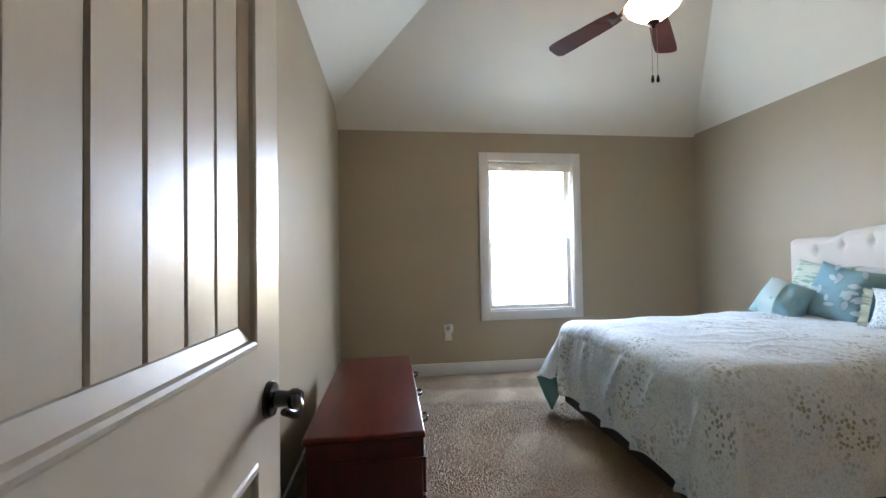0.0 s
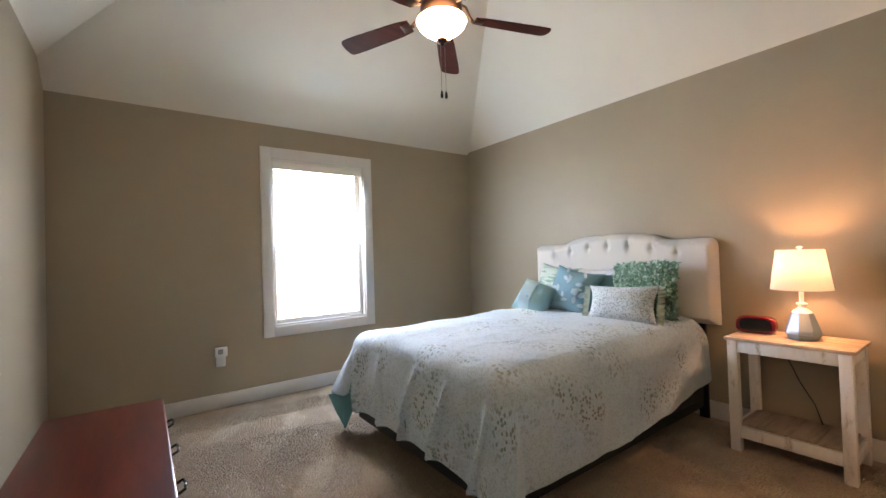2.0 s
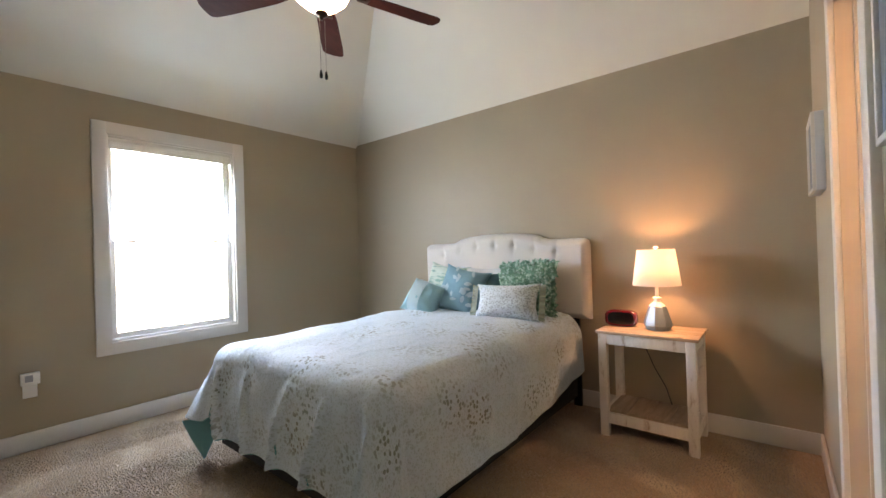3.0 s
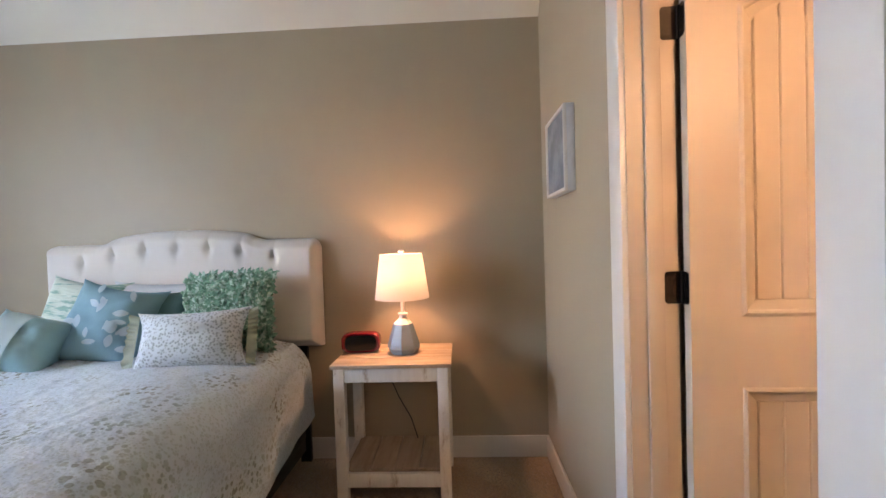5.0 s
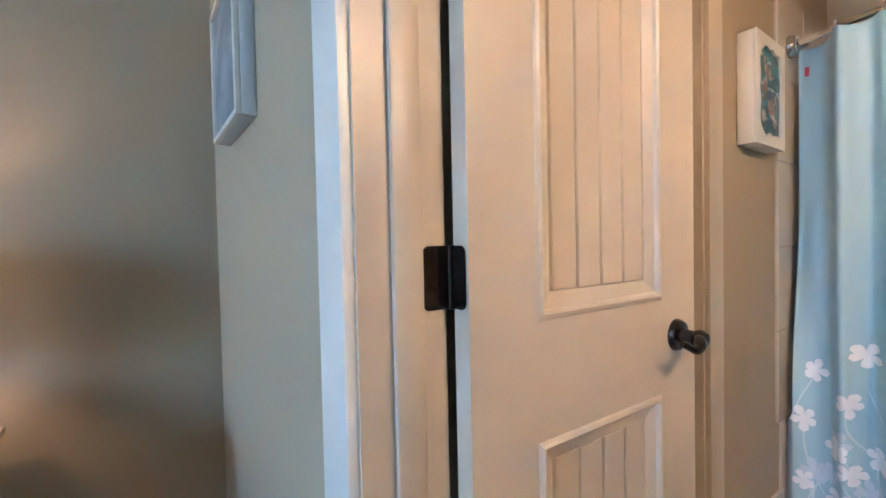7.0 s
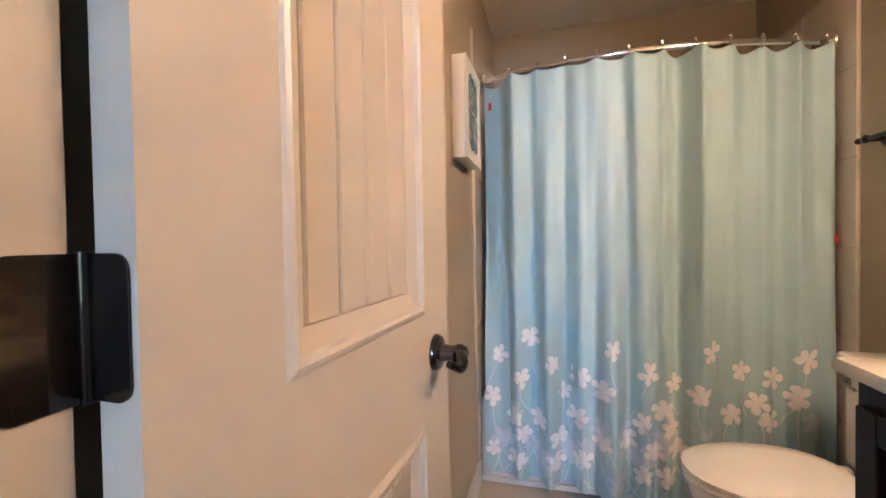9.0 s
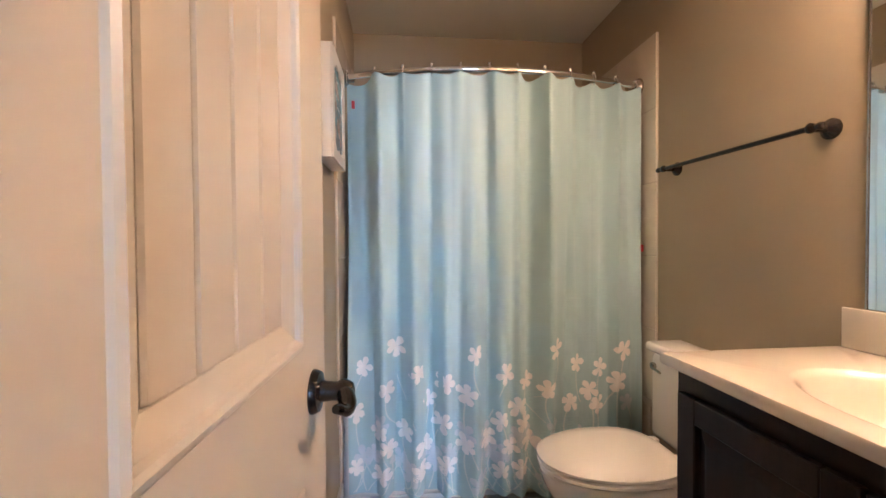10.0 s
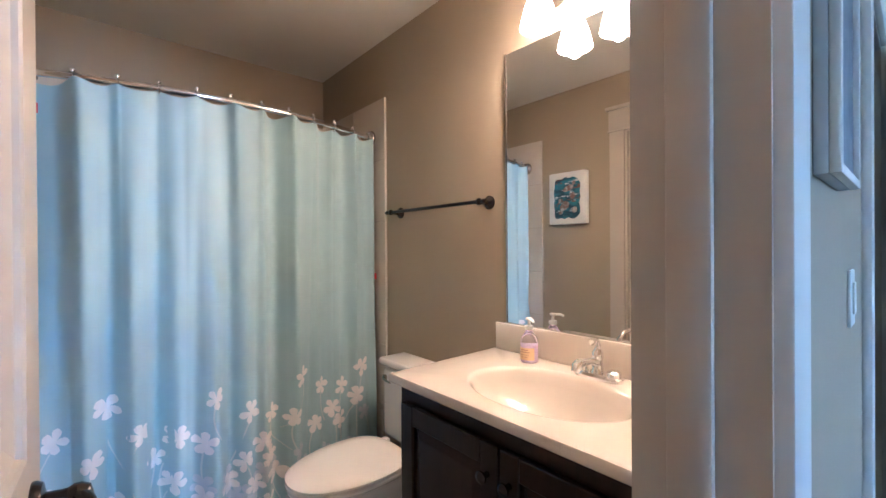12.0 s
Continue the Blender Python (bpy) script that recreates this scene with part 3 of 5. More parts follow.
v = [b.verts.new(p) for p in ((-7.5, -0.5, 5.4), (7.5, -0.5, 5.4), (7.5, 9.5, 5.4), (-7.5, 9.5, 5.4), (-7.5, 4.5, 8.6), (7.5, 4.5, 8.6))]
for f in ((0, 1, 5, 4), (2, 3, 4, 5), (0, 4, 3), (1, 2, 5), (3, 2, 1, 0)):
    b.faces.new([v[i] for i in f])
part("roof", b, M_SHINGLE, house, smooth=False)
for wx, wz in ((-4.6, 3.2), (-1.6, 3.2), (1.6, 3.2), (4.6, 3.2), (-4.6, 0.8), (4.6, 0.8)):
    fr = bx(wx - 0.6, wx + 0.6, -0.06, 0, wz - 0.1, wz + 1.5)
    w = part("window", fr, M_TRIM, house)
    for k in range(2):
        part("pane", bx(wx - 0.5, wx + 0.5, -0.075, -0.062, wz + 0.02 + k * 0.7, wz + 0.64 + k * 0.7), M_PANE, w)
fence = thing("fence", (0, 16.0, -3.0), "weathered board fence across the lawn", "fence")
for k in range(60):
    part("board", bx(-9 + k * 0.32, -9 + k * 0.32 + 0.28, 0, 0.03, 0.05, 1.75), M_FENCE, fence)

# ---- bed ----
BX0, BX1, BY0, BY1, BZ = 1.735, 3.74, 1.715, 3.262, 0.675


def hemmed(a, c):
    """A point of the duvet: a runs from the headboard to the foot and on, c across the bed; both in metres of cloth."""
    r = 0.11
    ca, cc = min(a, BX1 - BX0 - r), min(max(c, r), BY1 - BY0 - r)
    da, dc = a - ca, c - cc
    L = math.hypot(da, dc)
    if da > 0 and dc > 0 and L > 0.46:
        da, dc, L = da * 0.46 / L, dc * 0.46 / L, 0.46 + 0.04 * (L - 0.46)
    x, y = BX1 - ca, BY0 + cc
    puff = 0.024 * noise.noise(Vector((a * 2.1, c * 2.1, 3.0))) + 0.006 * noise.noise(Vector((a * 6, c * 6, 1.0)))
    rid = 1 - abs(noise.noise(Vector((a * 3.2 + 2.0 * noise.noise(Vector((a, c, 7.0))), c * 5.0, 9.0)))) * 2
    puff += 0.006 * max(0.0, rid) ** 10
    crown = 0.064 * (1 - abs(2 * c / (BY1 - BY0) - 1) ** 4) if 0 < c < BY1 - BY0 else 0.0
    if L < 1e-6:
        return Vector((x, y, BZ + puff + crown))
    ux, uy = -da / L, dc / L
    ang = math.atan2(dc, da)
    arc = r * math.pi / 2
    if L < arc:
        q = L / r
        out, drop = r * math.sin(q), r * (1 - math.cos(q))
    else:
        out, drop = r, r + (L - arc)
    f = max(0.0, min(1.0, (L - arc) / 0.45))
    s = ca * uy if abs(dc) > abs(da) else cc
    corner = min(1.0, 2.0 * abs(da * dc) / (L * L)) if da > 0 else 0.0
    along = ca * 5.5 + cc * 8.5 + ang * 3.0 + (cc - 0.8) * L * 5.0
    tri = math.sin(along + 2.2 * noise.noise(Vector((ca * 1.5, cc * 1.5, L * 1.2))))
    wave = (1 - abs(tri)) ** 2.6 * 1.6 - 0.5 + 0.6 * noise.noise(Vector((ca * 4, cc * 4, ang * 2)))
    side = abs(uy) ** 2
    wave *= 1 - 0.6 * f * f
    out += f ** 0.7 * (0.045 - 0.015 * side + (0.030 - 0.016 * side) * wave + 0.032 * (1 - side) * math.exp(-(tri / 0.15) ** 2) + (0.16 if dc > 0 else 0.09) * corner)
    out += 0.012 * noise.noise(Vector((a * 6, c * 6, 8.0))) * min(1.0, L / 0.1)
    drop += 0.006 * noise.noise(Vector((a * 4, c * 4, 5.0))) * f
    z = max(BZ - drop + puff * (1 - f) + crown, 0.012)
    if BZ - drop < 0.012:
        out += (0.012 - (BZ - drop)) * 0.8
    return Vector((x + ux * out, y + uy * out, z))


W_TOP, L_TOP, HANG, HEAD_A = BY1 - BY0, BX1 - BX0, 0.45, 0.02
bed = thing("bed", ((BX0 + BX1) / 2, (BY0 + BY1) / 2, 0), "queen bed with a tufted cream headboard on a black steel frame", "bed")
to_bed = Matrix.Translation((-(BX0 + BX1) / 2, -(BY0 + BY1) / 2, 0))
part("mattress", bx(BX0 + 0.03, BX1, BY0 + 0.03, BY1 - 0.03, 0.40, BZ - 0.03, bevel=0.05, seg=4), M_SHEET, bed, m=to_bed)
part("box_spring", bx(BX0 + 0.04, BX1, BY0 + 0.04, BY1 - 0.04, 0.16, 0.398, bevel=0.02), M_BOX, bed, m=to_bed)
b = bx(BX0 + 0.05, BX1, BY0 + 0.05, BY0 + 0.09, 0.10, 0.158)
box(b, BX0 + 0.05, BX1, BY1 - 0.09, BY1 - 0.05, 0.10, 0.158)
box(b, BX0 + 0.05, BX0 + 0.09, BY0 + 0.09, BY1 - 0.09, 0.10, 0.158)
part("frame", b, M_METALFRAME, bed, m=to_bed)
for lx in (BX0 + 0.35, BX0 + 1.0, BX1 - 0.3):
    for ly in (BY0 + 0.30, (BY0 + BY1) / 2, BY1 - 0.30):
        part("leg", lathe([(0.001, 0), (0.022, 0), (0.022, 0.01), (0.016, 0.014), (0.016, 0.10), (0.001, 0.10)], 14), M_METALFRAME, bed, m=to_bed @ Matrix.Translation((lx, ly, 0)))

# headboard: a tufted pad with a stepped arch on top
HY0, HY1, HZ0 = 1.662, 3.285, 0.675


def head_top(y):
    s = abs((y - (HY0 + HY1) / 2) / ((HY1 - HY0) / 2))
    base = 1.288
    if s < 0.52:
        base += 0.050 * math.cos(s / 0.52 * math.pi / 2) ** 0.5 + 0.018
    elif s < 0.60:
        base += 0.018 * (0.60 - s) / 0.08
    if s > 0.93:
        q = (s - 0.93) / 0.07
        base -= 0.055 * (1 - math.sqrt(max(0, 1 - q * q)))
    return base


BUTTONS = [HY0 + 0.255 + k * (HY1 - HY0 - 0.50) / 6 for k in range(7)]


def pad(u, v):
    y = HY0 + (HY1 - HY0) * u
    zt = head_top(y)
    z = HZ0 + (zt - HZ0) * v
    edge = min((y - HY0), (HY1 - y), (zt - z), (z - HZ0) + 0.01)
    d = 0.075 * min(1.0, max(0.0, edge) / 0.05) ** 0.45
    for k, by in enumerate(BUTTONS):
        bz = zt - 0.105
        d -= 0.017 * math.exp(-(((y - by) / 0.026) ** 2 + ((z - bz) / 0.028) ** 2))
        if z > bz:
            d -= 0.008 * math.exp(-((y - by) / 0.011) ** 2)
        else:
            d -= 0.006 * math.exp(-((y - by) / 0.016) ** 2) * math.exp(-((bz - z) / 0.07) ** 2)
    return Vector((XE - 0.02 - max(0.004, d), y, z))


b = grid(pad, 170, 70)
box(b, XE - 0.022, XE - 0.004, HY0 + 0.008, HY1 - 0.008, HZ0, 1.24)
part("headboard_pad", b, M_LINEN, bed, "cream linen pad, button-tufted, with a stepped arched top", m=to_bed)
for by in BUTTONS:
    b = lathe([(0.001, 0.006), (0.008, 0.004), (0.0095, 0), (0.001, -0.002)], 12)
    bmesh.ops.transform(b, matrix=Matrix.Translation((XE - 0.062, by, head_top(by) - 0.105)) @ Matrix.Rotation(-math.pi / 2, 4, "Y"), verts=b.verts)
    part("button", b, M_LINEN, bed, m=to_bed)
for ly in (HY0 + 0.10, HY1 - 0.16):
    part("headboard_leg", bx(XE - 0.045, XE - 0.02, ly, ly + 0.06, 0, HZ0 + 0.02), M_METALFRAME, bed, m=to_bed)

duvet = thing("duvet", ((BX0 + BX1) / 2, (BY0 + BY1) / 2, 0), "rumpled white duvet with grey-green spotted print, hanging over the bed", "bedding")


def cloth(u, v):
    a = HEAD_A + u * (L_TOP + 0.46 - HEAD_A)
    low = 0.32 + 0.11 * min(1.0, max(0.0, a / 1.0))
    return hemmed(a, -low + v * (W_TOP + low + 0.36))


b = grid(cloth, 190, 210, uv=lambda u, v: (u * (L_TOP + HANG), v * (W_TOP + 2 * HANG)))
sheet = part("cover", b, M_DUVET, duvet, m=to_bed)
b = grid(lambda u, v: cloth(u, v) - Vector((0, 0, 0.006)) + Vector(((0.006 if u > 0.8 else 0), (0.006 if v < 0.2 else -0.006 if v > 0.8 else 0), 0)), 95, 105)
part("lining", b, M_TEAL, duvet, "teal reverse side", m=to_bed)
tipc, ca_, cb_ = Vector((1.715, 3.300, 0.010)), Vector((1.615, 3.345, 0.26)), Vector((1.815, 3.265, 0.25))


def flap(u, v):
    p = ca_.lerp(cb_, u).lerp(tipc, v)
    return p + Vector((-0.022, 0.010, 0)) * math.sin(math.pi * u) * (1 - v) + Vector((-0.006, 0.004, 0)) * math.sin(u * 9 + v * 3)


part("turned_corner", grid(flap, 14, 14), M_TEAL, duvet, "teal reverse turned outwards", m=to_bed)

# ---- pillows ----


def cushion(w, h, t, pinch=0.15, seed=0, sag=0.0):
    """A stuffed square: w along x, h along z, thick along y; corners drawn out."""
    b = bmesh.new()

    def side(sgn):
        def f(u, v):
            a, c = 2 * u - 1, 2 * v - 1
            k = 1 - pinch * (1 - a * a) * abs(c) ** 2
            k2 = 1 - pinch * (1 - c * c) * abs(a) ** 2
            puff = (max(0, 1 - abs(a) ** 2.6) * max(0, 1 - abs(c) ** 2.6)) ** 0.55
            n = noise.noise(Vector((a * 1.7 + seed, c * 1.7, sgn))) * 0.16 + noise.noise(Vector((a * 5 + seed, c * 5, sgn))) * 0.05
            return Vector((a * w / 2 * k2, sgn * t / 2 * puff * (1 + n), c * h / 2 * k - sag * (1 - c) * 0))
        return f

    grid(side(1), 26, 26, b)
    grid(side(-1), 26, 26, b)
    bmesh.ops.remove_doubles(b, verts=b.verts, dist=0.0008)
    return b


def lay(name, label, place, w, h, t, mat, lean, turn, seed, roll=0.0):
    t *= 1.25
    """Leans back by lean degrees; its face looks to -x turned by turn degrees."""
    ob = new(name)
    ob.matrix_world = Matrix.Translation(place) @ pose(0, 0, 0, 0, 0, -90 + turn) @ pose(0, 0, 0, -lean, 0, 0) @ pose(0, 0, 0, 0, roll, 0)
    tagged(ob, label, "pillow", "pillows on the bed")
    part("cover", cushion(w, h, t, seed=seed), mat, ob)
    return ob


lay("pillow", "white bed pillow behind the cushions", (3.66, 2.50, 0.90), 0.62, 0.38, 0.15, M_SHEET, 18, 0, 1)
lay("cushion", "green and white striped square cushion", (3.60, 2.90, 0.905), 0.42, 0.42, 0.14, M_STRIPE, 20, 8, 2, 8)
lay("cushion", "dark teal square cushion", (3.58, 2.46, 0.87), 0.38, 0.36, 0.12, M_DARKTEAL, 20, 0, 3)
blue = lay("cushion", "blue cushion with pale leaf print", (3.46, 2.62, 0.875), 0.43, 0.44, 0.18, M_BLUE, 24, 12, 4, 12)
shag = lay("cushion", "green shaggy cushion of ruffled strips", (3.60, 2.08, 0.90), 0.49, 0.42, 0.15, M_SHAG, 14, -4, 5, -3)
small = lay("cushion", "small aqua silk cushion with a pale band", (3.27, 2.86, 0.83), 0.33, 0.31, 0.19, M_SILK, 34, 26, 6, 20)
lumbar = lay("cushion", "spotted lumbar cushion with gathered sage flanges", (3.33, 2.11, 0.83), 0.50, 0.29, 0.15, M_PRINT, 24, 12, 7, -1)

rnd = random.Random(5)
b = bmesh.new()
for k in range(3400):
    a, c = rnd.uniform(-1, 1), rnd.uniform(-1, 1)
    puff = (max(0, 1 - abs(a) ** 2.6) * max(0, 1 - abs(c) ** 2.6)) ** 0.55
    x, y, z = a * 0.240, -0.092 * puff, c * 0.205
    an, L, w = rnd.uniform(0, 6.28), rnd.uniform(0.022, 0.050), rnd.uniform(0.005, 0.010)
    dx, dz = math.cos(an), math.sin(an)
    lift = rnd.uniform(0.006, 0.030)
    p0 = Vector((x, y, z))
    p1 = p0 + Vector((dx * L * 0.6, -lift, dz * L * 0.6))
    p2 = p0 + Vector((dx * L, -lift * 0.5, dz * L))
    sd = Vector((-dz, 0, dx)) * w
    vs = [b.verts.new(q) for q in (p0 - sd, p0 + sd, p1 + sd, p1 - sd, p2)]
    f1 = b.faces.new(vs[:4])
    f2 = b.faces.new((vs[3], vs[2], vs[4]))
    f1.material_index = f2.material_index = 1 if rnd.random() < 0.35 else 0
tagged(part("ruffle", b, [M_SHAG, M_SHAGLIGHT], shag, "ruffled strips", smooth=False), kind="stuff")


def on_cushion(parent, w, h, t, a, c, ang, L, W, mat, name):
    """A pointed leaf lying on the front of a cushion."""
    b = bmesh.new()
    pts = []
    for k in range(9):
        s = k / 8
        pts.append((s - 0.5, W * math.sin(math.pi * s) ** 0.7))
    rows = []
    for s, hw_ in pts:
        row = []
        for q in (-1, -0.5, 0, 0.5, 1):
            x = a * w / 2 + s * L * math.cos(ang) - q * hw_ * math.sin(ang)
            z = c * h / 2 + s * L * math.sin(ang) + q * hw_ * math.cos(ang)
            aa, cc = min(0.999, abs(2 * x / w)), min(0.999, abs(2 * z / h))
            puff = (max(0, 1 - aa ** 2.6) * max(0, 1 - cc ** 2.6)) ** 0.55
            u, v = 2 * x / w, 2 * z / h
            n = noise.noise(Vector((u * 1.7 + 4, v * 1.7, -1))) * 0.16 + noise.noise(Vector((u * 5 + 4, v * 5, -1))) * 0.05
            row.append(b.verts.new((x, -t / 2 * puff * (1 + n) - 0.0012, z)))
        rows.append(row)
    for r1, r2 in zip(rows, rows[1:]):
        for q in range(4):
            b.faces.new((r1[q], r1[q + 1], r2[q + 1], r2[q]))
    part(name, b, mat, parent)


for k in range(18):
    a = rnd.uniform(-0.78, 0.78)
    c = rnd.uniform(-0.78, 0.78)
    on_cushion(blue, 0.43, 0.44, 0.225, a, c, rnd.uniform(-1.2, 2.2), rnd.uniform(0.05, 0.075), rnd.uniform(0.011, 0.017), M_LEAF, "leaf_print")
for sx in (-1, 1):
    part("flange", grid(lambda u, v: Vector((sx * (0.235 + 0.045 * u), -0.007 * math.sin(v * 52 + 3 * math.sin(v * 9)) * u - 0.005, (v - 0.5) * (0.25 + 0.03 * u))), 5, 70), M_SAGE, lumbar, "gathered sage flange")
part("band", grid(lambda u, v: Vector(((u - 0.5) * 0.10 - 0.04, -0.121 * (max(0, 1 - abs(2 * v - 1) ** 2.6)) ** 0.55 - 0.004, (v - 0.5) * 0.285)), 6, 20), M_SILKWHITE, small, "pale band")

# ---- nightstand ----
ns = thing("nightstand", (3.60, 1.216, 0), "distressed white side table with bare plank top and low shelf", "side table")
NX, NY, NZ = 0.198, 0.288, 0.675
for sx in (-1, 1):
    for sy in (-1, 1):
        b = bx(sx * (NX - 0.03) - 0.024, sx * (NX - 0.03) + 0.024, sy * (NY - 0.04) - 0.026, sy * (NY - 0.04) + 0.026, 0, NZ - 0.018, bevel=0.004)
        part("leg", b, M_DISTRESSED, ns)
for k in range(3):
    w = 2 * NX / 3
    part("plank", bx(-NX + k * w + 0.001, -NX + (k + 1) * w - 0.001, -NY, NY, NZ - 0.018, NZ, bevel=0.002), M_PINE, ns)
for sx in (-1, 1):
    for z0, z1 in ((NZ - 0.085, NZ - 0.019), (0.085, 0.150)):
        part("rail", bx(sx * (NX - 0.022) - 0.011, sx * (NX - 0.022) + 0.011, -NY + 0.066, NY - 0.066, z0, z1, bevel=0.002), M_DISTRESSED, ns)
for sy in (-1, 1):
    for z0, z1 in ((NZ - 0.085, NZ - 0.019), (0.085, 0.150)):
        part("rail", bx(-NX + 0.054, NX - 0.054, sy * (NY - 0.03) - 0.011, sy * (NY - 0.03) + 0.011, z0, z1, bevel=0.002), M_DISTRESSED, ns)
for k in range(4):
    w = (2 * NY - 0.10) / 4
    part("shelf_board", bx(-NX + 0.035, NX - 0.035, -NY + 0.05 + k * w + 0.002, -NY + 0.05 + (k + 1) * w - 0.002, 0.151, 0.166, bevel=0.002), M_GREYPINE, ns)

# ---- table lamp ----
lamp = thing("table_lamp", (3.625, 1.178, 0.675), "lit table lamp, faceted blue-grey base and white drum shade", "lamp")
prof = [(0.001, 0.0), (0.068, 0.0), (0.085, 0.030), (0.082, 0.050), (0.050, 0.152)]
b = lathe(prof, 8)
part("base", b, M_LAMPBASE, lamp, "faceted blue-grey glazed base", smooth=False)
b = lathe([(0.050, 0.152), (0.040, 0.162), (0.022, 0.178), (0.017, 0.195)], 8, close=False)
part("shoulder", b, M_LAMPTOP, lamp, "white glazed shoulder", smooth=False)
b = lathe([(0.001, 0.194), (0.017, 0.194), (0.026, 0.198), (0.026, 0.205), (0.017, 0.209), (0.001, 0.209)], 20)
lathe([(0.001, 0.209), (0.011, 0.209), (0.011, 0.27), (0.001, 0.27)], 16, b)
part("neck", b, M_LAMPTOP, lamp)
b = lathe([(0.141, 0.285), (0.110, 0.513), (0.1085, 0.513), (0.1395, 0.285), (0.141, 0.285)], 48, close=False)
part("shade", b, M_SHADE, lamp, "white linen drum shade")
b = tube([(0, 0, 0.27), (0.03, 0, 0.34), (0.03, 0, 0.46), (0, 0, 0.515)], 0.0015, 6)
tube([(0, 0, 0.27), (-0.03, 0, 0.34), (-0.03, 0, 0.46), (0, 0, 0.515)], 0.0015, 6, b)
tube([(-0.109, 0, 0.508), (0.109, 0, 0.508)], 0.0012, 6, b)
tube([(0, -0.109, 0.508), (0, 0.109, 0.508)], 0.0012, 6, b)
part("harp", b, M_NICKEL, lamp)
part("finial", lathe([(0.001, 0.512), (0.006, 0.514), (0.006, 0.521), (0.016, 0.526), (0.015, 0.532), (0.001, 0.537)], 20), M_LAMPTOP, lamp)
cord = thing("lamp_cord", (3.74, 1.22, 0.10), "thin brown lamp cord hanging behind the side table", "cord")
pts = [(0.04, 0.10, 0.55), (0.05, 0.07, 0.40), (0.045, 0.02, 0.28), (0.02, -0.05, 0.17), (-0.02, -0.09, 0.072)]
part("cable", tube(pts, 0.0035, 8), M_CORD, cord)

radio = thing("bedside_radio", (3.64, 1.405, 0.675), "small glossy red clock radio with a dark rounded face", "radio", rz=4)
b = bmesh.new()
outline = []
for k in range(40):
    a = 2 * math.pi * k / 40
    ca, sa = math.cos(a), math.sin(a)
    outline.append((0.055 + 0.054 * abs(sa) ** 0.6 * (1 if sa > 0 else -1), 0.103 * abs(ca) ** 0.5 * (1 if ca > 0 else -1)))
rings = []
for x, s in ((-0.030, 0.80), (-0.036, 0.90), (-0.030, 0.97), (-0.015, 1.0), (0.02, 1.0), (0.035, 0.93), (0.04, 0.80)):
    rings.append([b.verts.new((x, q * s, 0.055 + (z - 0.055) * s)) for z, q in outline])
for r1, r2 in zip(rings, rings[1:]):
    for k in range(40):
        b.faces.new((r1[k], r1[(k + 1) % 40], r2[(k + 1) % 40], r2[k]))
b.faces.new(rings[0])
b.faces.new(rings[-1])
part("body", b, M_RED, radio)
b = bmesh.new()
f0 = [b.verts.new((-0.0345, q * 0.78, 0.055 + (z - 0.055) * 0.74)) for z, q in outline]
b.faces.new(f0)
r2 = [b.verts.new((-0.029, q * 0.79, 0.055 + (z - 0.055) * 0.75)) for z, q in outline]
for k in range(40):
    b.faces.new((f0[k], f0[(k + 1) % 40], r2[(k + 1) % 40], r2[k]))
part("face", b, M_DARKSCREEN, radio, "dark display face")

# ---- chest ----
CXW, CXE, CY0, CY1, CZ = 0.165, 0.645, 1.925, 3.225, 0.487
chest = thing("chest", ((CXW + CXE) / 2, (CY0 + CY1) / 2, 0), "low dark cherry chest with an overhanging lid and bronze pulls", "chest")
hx, hy = (CXE - CXW) / 2, (CY1 - CY0) / 2
part("lid", bx(-hx, hx, -hy, hy, CZ - 0.030, CZ, bevel=0.010, seg=3), M_CHERRY, chest, "polished cherry lid")
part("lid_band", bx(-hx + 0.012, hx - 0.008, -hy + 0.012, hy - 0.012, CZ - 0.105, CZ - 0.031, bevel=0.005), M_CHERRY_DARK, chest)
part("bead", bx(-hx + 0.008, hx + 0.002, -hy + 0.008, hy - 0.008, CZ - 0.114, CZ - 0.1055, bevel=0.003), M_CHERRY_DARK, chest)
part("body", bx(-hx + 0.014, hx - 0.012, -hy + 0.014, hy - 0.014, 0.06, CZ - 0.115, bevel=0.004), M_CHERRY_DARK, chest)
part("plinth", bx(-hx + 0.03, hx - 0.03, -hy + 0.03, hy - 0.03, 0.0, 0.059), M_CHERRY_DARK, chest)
for col in range(3):
    for row in range(2):
        w = (2 * hy - 0.06) / 3
        y0 = -hy + 0.03 + col * w
        z0 = 0.075 + row * 0.15
        dr = part("drawer", bx(hx - 0.012, hx + 0.002, y0 + 0.006, y0 + w - 0.006, z0, z0 + 0.14, bevel=0.004), M_CHERRY, chest)
for py in (-0.36, 0.0, 0.36):
    b = tube([(hx - 0.008, py - 0.045, CZ - 0.065), (hx + 0.026, py - 0.04, CZ - 0.050), (hx + 0.032, py, CZ - 0.048), (hx + 0.026, py + 0.04, CZ - 0.050), (hx - 0.008, py + 0.045, CZ - 0.065)], 0.0055, 10)
    part("pull", b, M_BLACK, chest, "dark bronze bar pull")

